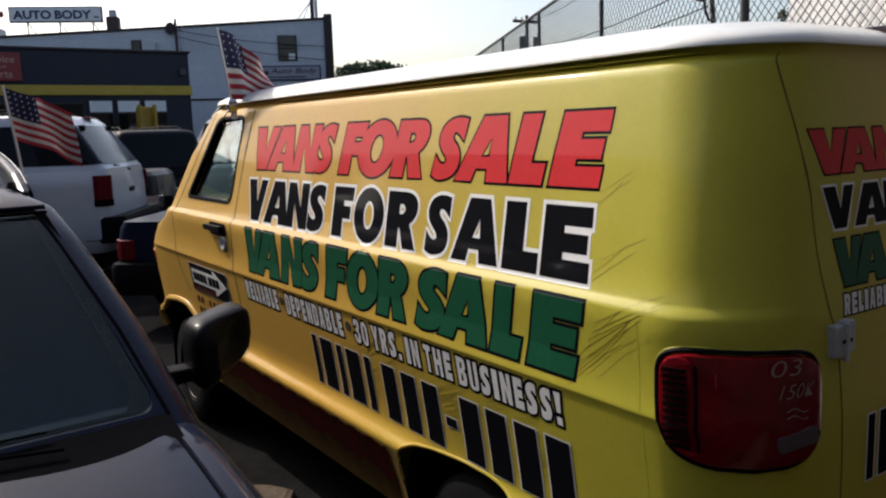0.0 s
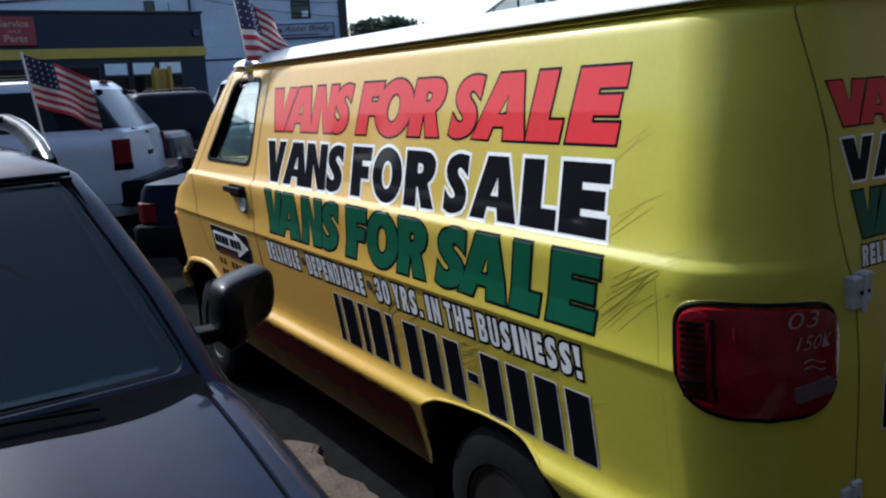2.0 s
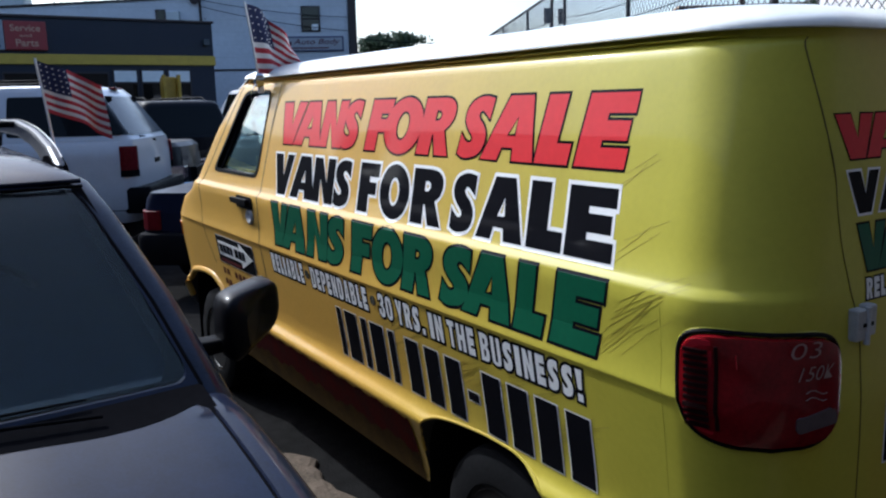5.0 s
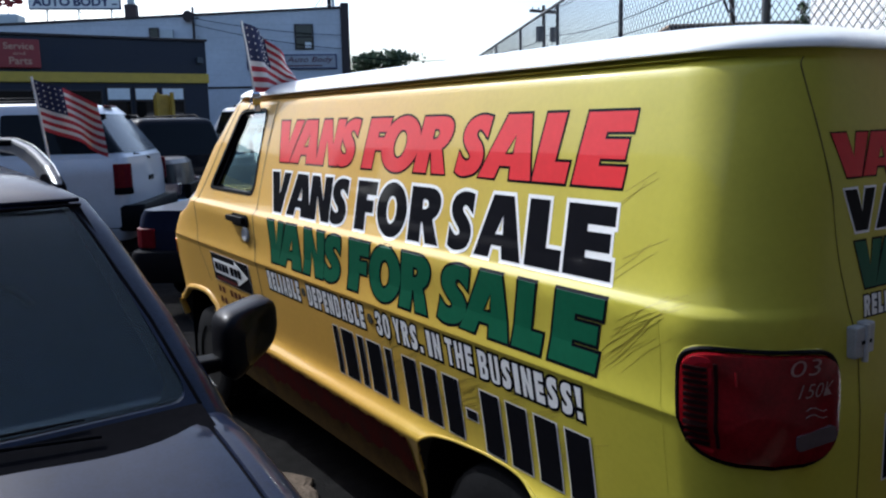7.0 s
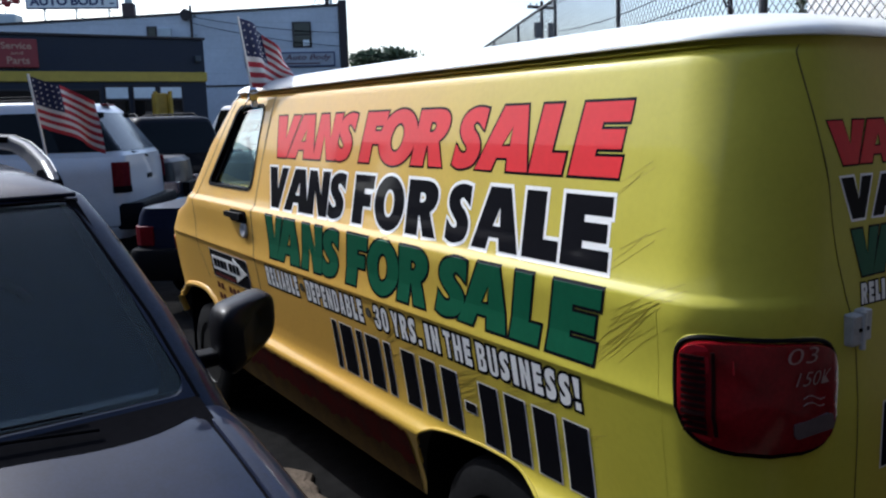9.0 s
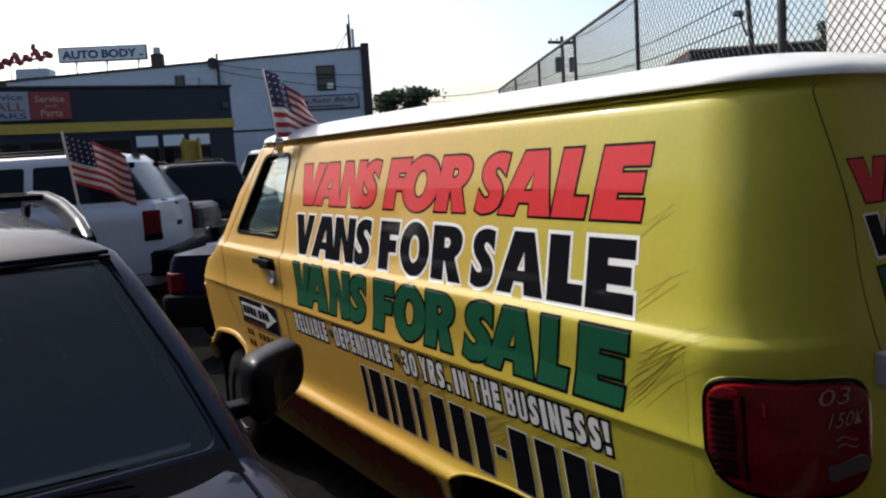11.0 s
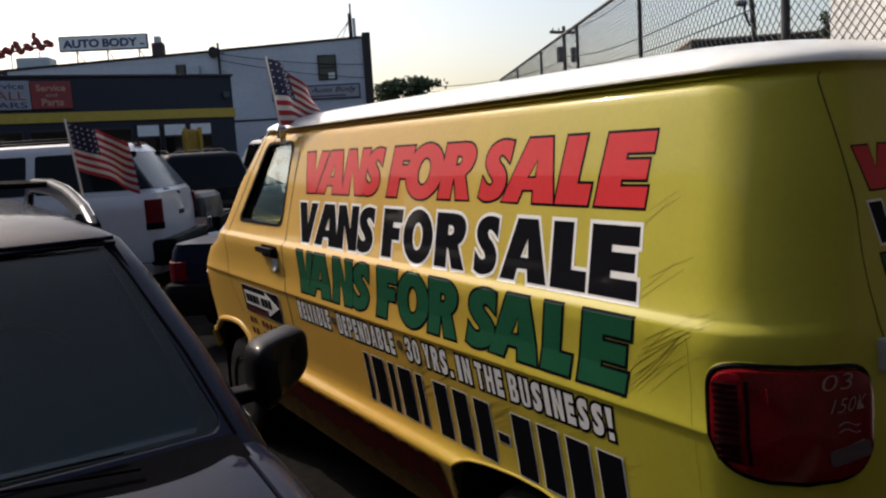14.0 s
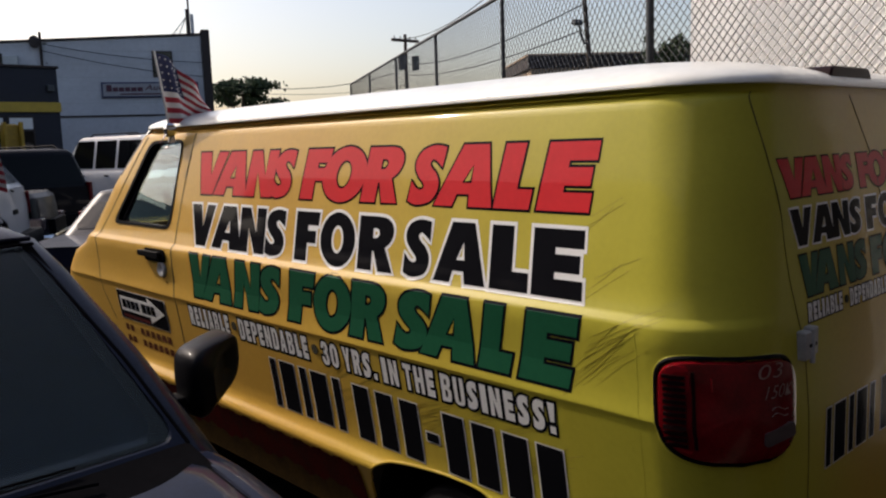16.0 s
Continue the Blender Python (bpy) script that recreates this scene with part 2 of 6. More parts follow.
def prism(poly, x0, x1, axis="x", bm=None):
    """A polygon in the two other axes, drawn out from x0 to x1 along axis."""
    put = {"x": lambda a, b, c: (c, a, b), "y": lambda a, b, c: (a, c, b), "z": lambda a, b, c: (a, b, c)}[axis]
    return loft([[put(a, b, c) for a, b in poly] for c in (x0, x1)], bm)


def rounded(poly, r, seg=4):
    """Rounds the corners of a polygon."""
    out, n = [], len(poly)
    for i in range(n):
        p, a, b = Vector(poly[i]), Vector(poly[i - 1]), Vector(poly[(i + 1) % n])
        da, db = (a - p), (b - p)
        k = min(r, da.length * 0.45, db.length * 0.45)
        s, e = p + da.normalized() * k, p + db.normalized() * k
        for j in range(seg + 1):
            u = j / seg
            q = s * (1 - u) ** 2 + p * 2 * u * (1 - u) + e * u ** 2
            out.append((q.x, q.y))
    return out


def lerp(table, z):
    if z <= table[0][0]:
        return table[0][1]
    for (a, u), (b, v) in zip(table, table[1:]):
        if z <= b:
            return u + (v - u) * (z - a) / (b - a)
    return table[-1][1]


def ring(xl, xr, y0, y1, r0, r1, z, side=14, corner=7, end=8, bow0=0.0, bow1=0.0):
    """A rounded rectangle at height z: from the far end's left corner down the left side, round the y0 end, and back up the right."""
    pts = []
    k = math.pi / 2
    for j in range(side):
        pts.append((xl, (y1 - r1) + (y0 + r0 - y1 + r1) * j / side, z))
    for j in range(corner):
        a = k * j / corner
        pts.append((xl + r0 * (1 - math.cos(a)), y0 + r0 * (1 - math.sin(a)), z))
    for j in range(end):
        u = j / end
        pts.append((xl + r0 + (xr - xl - 2 * r0) * u, y0 - bow0 * 4 * u * (1 - u), z))
    for j in range(corner):
        a = k * (1 - j / corner)
        pts.append((xr - r0 * (1 - math.cos(a)), y0 + r0 * (1 - math.sin(a)), z))
    for j in range(side):
        pts.append((xr, (y0 + r0) + (y1 - r1 - y0 - r0) * j / side, z))
    for j in range(corner):
        a = k * j / corner
        pts.append((xr - r1 * (1 - math.cos(a)), y1 - r1 * (1 - math.sin(a)), z))
    for j in range(end):
        u = j / end
        pts.append((xr - r1 + (xl + 2 * r1 - xr) * u, y1 + bow1 * 4 * u * (1 - u), z))
    for j in range(corner):
        a = k * (1 - j / corner)
        pts.append((xl + r1 * (1 - math.cos(a)), y1 - r1 * (1 - math.sin(a)), z))
    return pts


def cut(ob, bms):
    """Takes solids away from ob's mesh."""
    bpy.context.view_layer.update()
    for bm in bms:
        bmesh.ops.recalc_face_normals(bm, faces=bm.faces[:])
        me = bpy.data.meshes.new("cutter")
        bm.to_mesh(me)
        bm.free()
        tool = new("cutter", me)
        tool.matrix_world = ob.matrix_world
        mod = ob.modifiers.new("cut", "BOOLEAN")
        mod.operation, mod.object, mod.solver = "DIFFERENCE", tool, "EXACT"
        bpy.context.view_layer.update()
        done = bpy.data.meshes.new_from_object(ob.evaluated_get(bpy.context.evaluated_depsgraph_get()))
        ob.modifiers.clear()
        ob.data = done
        bpy.data.objects.remove(tool)
        bpy.data.meshes.remove(me)
    shade(ob.data, 30)


def text_mesh(words, bold=0.0, word=1.0):
    """Lettering in the built-in font as a flat bmesh, scaled to fill 0..1 in x and 0..1 in y by its own ink."""
    cu = bpy.data.curves.new("lettering", "FONT")
    cu.body, cu.offset, cu.space_word, cu.resolution_u = words, bold, word, 4
    ob = new("lettering", cu)
    bpy.context.view_layer.update()
    me = bpy.data.meshes.new_from_object(ob.evaluated_get(bpy.context.evaluated_depsgraph_get()))
    bpy.data.objects.remove(ob)
    bpy.data.curves.remove(cu)
    bm = bmesh.new()
    bm.from_mesh(me)
    bpy.data.meshes.remove(me)
    return bm


def ink(bm):
    xs, ys = [v.co.x for v in bm.verts], [v.co.y for v in bm.verts]
    return min(xs), max(xs), min(ys), max(ys)


def wheel(name, parent, x, y, z, r, width, side, rim=CHROME):
    """A tyre with a dished rim, facing side (-1 or 1 along x)."""
    prof = [(-0.1, 0.58), (-0.5, 0.62), (-0.5, 0.86), (-0.42, 0.97), (-0.25, 1.0), (0.25, 1.0), (0.42, 0.97), (0.5, 0.86), (0.5, 0.62), (0.1, 0.58)]
    n = 28
    tyre = part(name, loft([[(x + side * width * a, y + r * b * math.cos(2 * math.pi * k / n), z + r * b * math.sin(2 * math.pi * k / n)) for k in range(n)] for a, b in prof]), RUBBER, parent, smooth=True)
    dish = [(0.46, 0.62), (0.48, 0.56), (0.30, 0.50), (0.26, 0.30), (0.34, 0.24), (0.36, 0.05)]
    part("rim", loft([[(x + side * width * a, y + r * b * math.cos(2 * math.pi * k / n), z + r * b * math.sin(2 * math.pi * k / n)) for k in range(n)] for a, b in dish]), rim, tyre, "pressed steel wheel rim", smooth=True)
    return tyre


# ---- ground ----
bm = bmesh.new()
n, half = 60, 1500.0
xs = [math.copysign(abs(k / 30) ** 3, k) * half for k in range(-30, 31)]
grid = [[bm.verts.new((x, y, 0)) for x in xs] for y in xs]
for j in range(n):
    for i in range(n):
        bm.faces.new((grid[j][i], grid[j][i + 1], grid[j + 1][i + 1], grid[j + 1][i]))
tagged(part("ground", bm, ASPHALT), "worn dark asphalt of the car lot", "ground", kind="structure")
bm, rows = bmesh.new(), []
rnd = random.Random(2)
for k in range(80):
    y = -2.5 + 5.45 * k / 79
    edge = 0.095 + 0.02 * math.sin(k * 0.7) + rnd.uniform(-0.02, 0.02) - 0.25 * max(0, (y - 2.6) / 0.35)
    left = 0.05 * math.sin(k * 0.31) + rnd.uniform(-0.04, 0.04)
    rows.append([bm.verts.new((x, y, z)) for x, z in ((-0.26 + left, -0.03), (-0.26 + left, 0.012), (edge - 0.05, 0.03 + rnd.uniform(-0.008, 0.008)), (edge - 0.01, 0.022), (edge, -0.03))])
for r, s in zip(rows, rows[1:]):
    for j in range(4):
        bm.faces.new((r[j], r[j + 1], s[j + 1], s[j]))
tagged(part("pavement", bm, CONCRETE, bevel=0.01), "pale cracked concrete strip between the parked vehicles", "pavement", kind="structure")

# ---- the van ----
VAN_W = 2.0
RC, RF = 0.23, 0.32                  # corner radii at tail and nose
INSET = [(0.335, 0.105), (0.45, 0.078), (0.56, 0.046), (0.594, 0.032), (0.610, 0.026), (0.622, 0.026), (0.634, 0.032), (0.646, 0.043), (0.662, 0.054), (0.690, 0.0575), (0.74, 0.0520), (0.90, 0.0290), (1.030, 0.0095), (1.050, 0.0065), (1.057, 0.0040), (1.063, 0.0005), (1.069, 0.0), (1.078, 0.0025), (1.16, 0.006), (1.294, -0.001), (1.306, 0.004), (1.317, 0.017), (1.327, 0.0225), (1.40, 0.038), (1.52, 0.064), (1.64, 0.089), (1.755, 0.117), (1.82, 0.1350), (1.838, 0.1405), (1.848, 0.148), (1.856, 0.162), (1.861, 0.172), (1.882, 0.177)]
TAIL = [(0.38, 0.05), (0.50, 0.01), (0.60, 0.0), (1.05, 0.0), (1.30, 0.014), (1.60, 0.05), (1.865, 0.10)]
NOSE = [(0.38, 4.70), (0.60, 4.76), (0.92, 4.77), (1.03, 4.74), (1.12, 4.62), (1.19, 4.50), (1.25, 4.28), (1.30, 4.18), (1.60, 3.92), (1.865, 3.62)]
ROWS_Z = sorted({z for z, _ in INSET} | {0.80, 1.12, 1.19, 1.25, 1.46, 1.58, 1.70})


def nose_round(z):
    return lerp([(1.05, 0.50), (1.30, RF)], z)


def van_point(u, z, out=0.0):
    """A point on the van's left side, corner and tail: u runs back along the side (negative), round the corner and across the tail."""
    p, r = lerp(INSET, z), lerp(TAIL, z)
    arc = math.pi / 2 * RC
    if u <= 0:
        return Vector((p - out, RC - u + r * max(0.0, 1 + u / 0.25), z))
    if u < arc:
        a = u / RC
        return Vector((p + RC - (RC + out) * math.cos(a), r + RC - (RC + out) * math.sin(a), z))
    return Vector((RC + u - arc + p * max(0.0, 1 - (u - arc) / 0.12), r - out, z))


def side_u(y):
    return RC - y


def tail_u(x):
    return x - RC + math.pi / 2 * RC


van = thing("cargo_van", "yellow and orange wrapped cargo van with a white roof", "van")
rings = [ring(lerp(INSET, z), VAN_W - lerp(INSET, z), lerp(TAIL, z), lerp(NOSE, z), RC, nose_round(z), z, side=16, corner=10, end=8) for z in ROWS_Z]
body = part("body", loft(rings), WRAP, van, "yellow to orange vinyl-wrapped body")
inner = [ring(lerp(INSET, z) + 0.07, VAN_W - lerp(INSET, z) - 0.07, lerp(TAIL, z) + 0.2, lerp(NOSE, z) - 0.10 - max(0, 1.25 - z), 0.1, 0.25, z) for z in (0.55, 0.9, 1.25, 1.5, 1.84)]
AXLE_R, AXLE_F, WR = 0.93, 3.86, 0.318


def disc(x0, x1, y, z, r, n=40):
    pts = [(y + r * math.cos(2 * math.pi * k / n), z + r * math.sin(2 * math.pi * k / n)) for k in range(n)]
    return prism(pts, x0, x1, "x")


ARCH = rounded([(0.45, 0.15), (0.44, 0.52), (0.40, 0.612), (0.33, 0.648), (0.20, 0.666), (0.04, 0.679), (-0.12, 0.677), (-0.27, 0.624), (-0.39, 0.49), (-0.41, 0.15)], 0.05, 4)


def arch(ay):
    up = 1.10 if ay == AXLE_F else 1.0
    return [(ay + 0.06 + a * (0.93 if ay == AXLE_F else 1.0), b * up) for a, b in ARCH]


DOOR_WIN = rounded([(3.61, 1.392), (3.27, 1.812), (2.900, 1.812), (2.930, 1.392)], 0.06)
WSHIELD = rounded([(0.22, 1.33), (0.30, 1.80), (1.70, 1.80), (1.78, 1.33)], 0.06)
cuts = [loft(inner), prism(DOOR_WIN, -0.2, 0.35), prism(DOOR_WIN, 1.65, 2.2), prism(WSHIELD, 3.3, 4.6, "y")]
for ay in (AXLE_R, AXLE_F):
    cuts += [prism(arch(ay), -0.2, 0.36), prism(arch(ay), 1.64, 2.2)]
cut(body, cuts)
body.data.materials.append(CAB_TRIM)
for f in body.data.polygons:
    c = f.center
    i_ = lerp(INSET, c.z) + 0.05
    if i_ < c.x < VAN_W - i_ and (c.y > 0.36 or (0.3 < c.x < 1.7 and c.y > 0.17)) and c.y < lerp(NOSE, c.z) - 0.07 and 0.54 < c.z < 1.85:
        f.material_index = 1
    elif 1.385 < c.z < 1.815 and 2.88 < c.y < 3.62 and lerp(INSET, c.z) + 0.006 < c.x < VAN_W - lerp(INSET, c.z) - 0.006:
        f.material_index = 1
    elif lerp(INSET, c.z) + 0.012 < c.x < VAN_W - lerp(INSET, c.z) - 0.012 and c.z < 0.76 and min(abs(c.y - AXLE_R - 0.06), abs(c.y - AXLE_F - 0.06)) < 0.49:
        f.material_index = 1
SEAM_DARK = material("dark_gap", (0.03, 0.027, 0.012), 0.8, vary=0.2)
# roof: a white cap that overhangs the drip rail
def cap_row(z, d, extra=0.0):
    return ring(0.152 + d, VAN_W - 0.152 - d, 0.10 + d * 1.1, 3.55 - d * 1.9 + extra, min(RC + 0.02, (0.848 - d) * 0.75), min(RF, (0.848 - d) * 0.9), z, side=16, corner=10, end=8)


roof_rows = [cap_row(1.879, 0.012), cap_row(1.877, -0.006), cap_row(1.879, -0.014)] + [cap_row(1.882 + 0.102 * math.sin(a), -0.014 + 0.62 * (1 - math.cos(a))) for a in [math.pi / 2 * k / 15 for k in range(16)]]
roof = part("roof", loft(roof_rows), ROOF_WHITE, van, "white painted roof")
shade(roof.data, 70)
gut = [ring(0.152 - a, VAN_W - 0.152 + a, 0.10 - a, 3.55 + a, RC + 0.02, RF, z, side=16, corner=10, end=8) for z, a in ((1.862, -0.030), (1.861, -0.010), (1.864, -0.004), (1.868, -0.006), (1.870, -0.030))]
part("drip_rail", loft(gut, caps=False), WRAP, van, "yellow rain gutter", smooth=True)
# white front edge of the roof over the windscreen
rows = []
for z, d in ((1.826, 0.004), (1.830, 0.012), (1.85, 0.012), (1.884, 0.006)):
    rows.append(ring(lerp(INSET, z) - 0.004, VAN_W - lerp(INSET, z) + 0.004, 0.5, lerp(NOSE, z) + d, RC, RF, z, side=16, corner=10, end=8)[57:])
part("roof_front", loft(rows, closed=False, caps=False), ROOF_WHITE, van, "white roof edge above the windscreen", smooth=True)


def on_side(poly, x_of, thick):
    """A slab whose outline is given in (y, z), lying on the surface x_of(z)."""
    return loft([[(x_of(z) + d, y, z) for y, z in poly] for d in (0, thick)])


def seam(points, half, mat, name, label, out=0.0012, depth=0.004):
    """A narrow strip on the van's skin through points (u, z)."""
    fine = []
    for (u0, z0), (u1, z1) in zip(points, points[1:]):
        k = max(2, int(max(abs(z1 - z0) / 0.04, abs(u1 - u0) / 0.05)))
        stops = sorted({i / k for i in range(k + 1)} | {(z - z0) / (z1 - z0) for z in ROWS_Z if abs(z1 - z0) > 1e-6 and 0 < (z - z0) / (z1 - z0) < 1})
        fine += [(u0 + (u1 - u0) * s, z0 + (z1 - z0) * s) for s in stops]
    bm, rows = bmesh.new(), []
    for i, (u, z) in enumerate(fine):
        a, b = Vector(fine[max(0, i - 1)]), Vector(fine[min(len(fine) - 1, i + 1)])
        d = (b - a).normalized() if (b - a).length > 1e-6 else Vector((0, 1))
        nrm = Vector((-d.y, d.x)) * half
        quad = []
        for s, o in ((1, out), (-1, out), (-1, -depth), (1, -depth)):
            q = Vector((u, z)) + nrm * s
            quad.append(bm.verts.new(van_point(q.x, q.y, o)))
        rows.append(quad)
    for r, s in zip(rows, rows[1:]):
        for j in range(4):
            bm.faces.new((r[j], r[(j + 1) % 4], s[(j + 1) % 4], s[j]))
    return part(name, bm, mat, van, label)


SEAM = material("panel_gap", (0.085, 0.07, 0.016), 0.7, vary=0.2)
seam([(side_u(2.86), 0.54), (side_u(2.86), 1.20), (side_u(2.838), 1.50), (side_u(2.79), 1.845)], 0.0035, SEAM, "door_seam", "gap behind the driver's door")
seam([(side_u(3.70), 0.84), (side_u(3.80), 1.00), (side_u(3.82), 1.30), (side_u(3.70), 1.42), (side_u(3.33), 1.84)], 0.003, SEAM, "door_seam", "gap before the driver's door")
seam([(side_u(2.86), 0.565), (side_u(3.50), 0.565)], 0.003, SEAM, "door_seam", "gap under the driver's door")
seam([(side_u(0.262), 0.42), (side_u(0.255), 1.28)], 0.0013, WRAP, "wrap_seam", "edge of a vinyl sheet", 0.0004)
seam([(0.252, 1.858), (0.282, 1.772), (0.311, 1.692), (0.36, 1.55), (0.43, 1.38), (0.50, 1.22), (0.517, 0.95), (0.520, 0.42)], 0.0014, SEAM, "rear_door_seam", "gap beside the rear door")
seam([(0.966, 1.855), (1.045, 1.70), (1.10, 1.50), (1.131, 1.20), (1.131, 0.42)], 0.0018, SEAM, "rear_door_seam", "gap between the rear doors")

# side lettering -------------------------------------------------------------
def islands_of(bm):
    """The separate pieces of a flat mesh, from left to right."""
    seen, out = set(), []
    for f in bm.faces:
        if f in seen:
            continue
        stack, isl = [f], []
        seen.add(f)
        while stack:
            g = stack.pop()
            isl.append(g)
            for e in g.edges:
                for h in e.link_faces:
                    if h not in seen:
                        seen.add(h)
                        stack.append(h)
        out.append(isl)
    return sorted(out, key=lambda isl: min(v.co.x for g in isl for v in g.verts))


def on_skin(bm, z0, z1, out, place):
    """Bends a flat mesh in (u, z) onto the skin; its own third coordinate is added to the distance."""
    for z in ROWS_Z:
        if z0 < z < z1:
            bmesh.ops.bisect_plane(bm, geom=bm.verts[:] + bm.edges[:] + bm.faces[:], plane_co=(0, z, 0), plane_no=(0, 1, 0))
    for v in bm.verts:
        v.co = place(v.co.x, v.co.y, out + v.co.z)
    return bm


def area_of(pts):
    return sum(a.x * b.y - b.x * a.y for a, b in zip(pts, pts[1:] + pts[:1])) / 2


def ribbon(pts, rim, inner=0.2):
    """A band along a closed line, rim wide on its right-hand side."""
    bm, n, rows = bmesh.new(), len(pts), []
    for i in range(n):
        d0, d1 = (pts[i] - pts[i - 1]).normalized(), (pts[(i + 1) % n] - pts[i]).normalized()
        n0, n1 = Vector((d0.y, -d0.x)), Vector((d1.y, -d1.x))
        m = (n0 + n1) * min(1 / max(0.2, 1 + n0.dot(n1)), 1.3)
        rows.append([bm.verts.new((*(pts[i] + m * k * rim), 0.000004 * i)) for k in (-inner, 1)])
    for i in range(n):
        r, q = rows[i], rows[(i + 1) % n]
        bm.faces.new((r[0], q[0], q[1], r[1]))
    return bm


def chalk_writing(words, u0, u1, z0, z1, slant, out, host):
    """Thin handwritten strokes on the skin from u0 to u1 and from z0 to z1."""
    flat = text_mesh(words, -0.012)
    a0, a1, b0, b1 = ink(flat)
    for v in flat.verts:
        h, w = (v.co.y - b0) / (b1 - b0), (v.co.x - a0) / (a1 - a0)
        v.co = (u0 + (u1 - u0) * w + slant * (h - 0.5), z0 + (z1 - z0) * h, 0)
    bmesh.ops.remove_doubles(flat, verts=flat.verts[:], dist=1e-6)
    for k, isl in enumerate(islands_of(flat)):
        one = bmesh.new()
        at = {v: one.verts.new(v.co) for v in {v for g in isl for v in g.verts}}
        for g in isl:
            one.faces.new([at[v] for v in g.verts])
        part("chalk_mark", on_skin(one, z0, z1, out + 0.0012 + 0.0002 * (k % 2), van_point), CHALK, host, f"chalk writing reading {words}")
    flat.free()


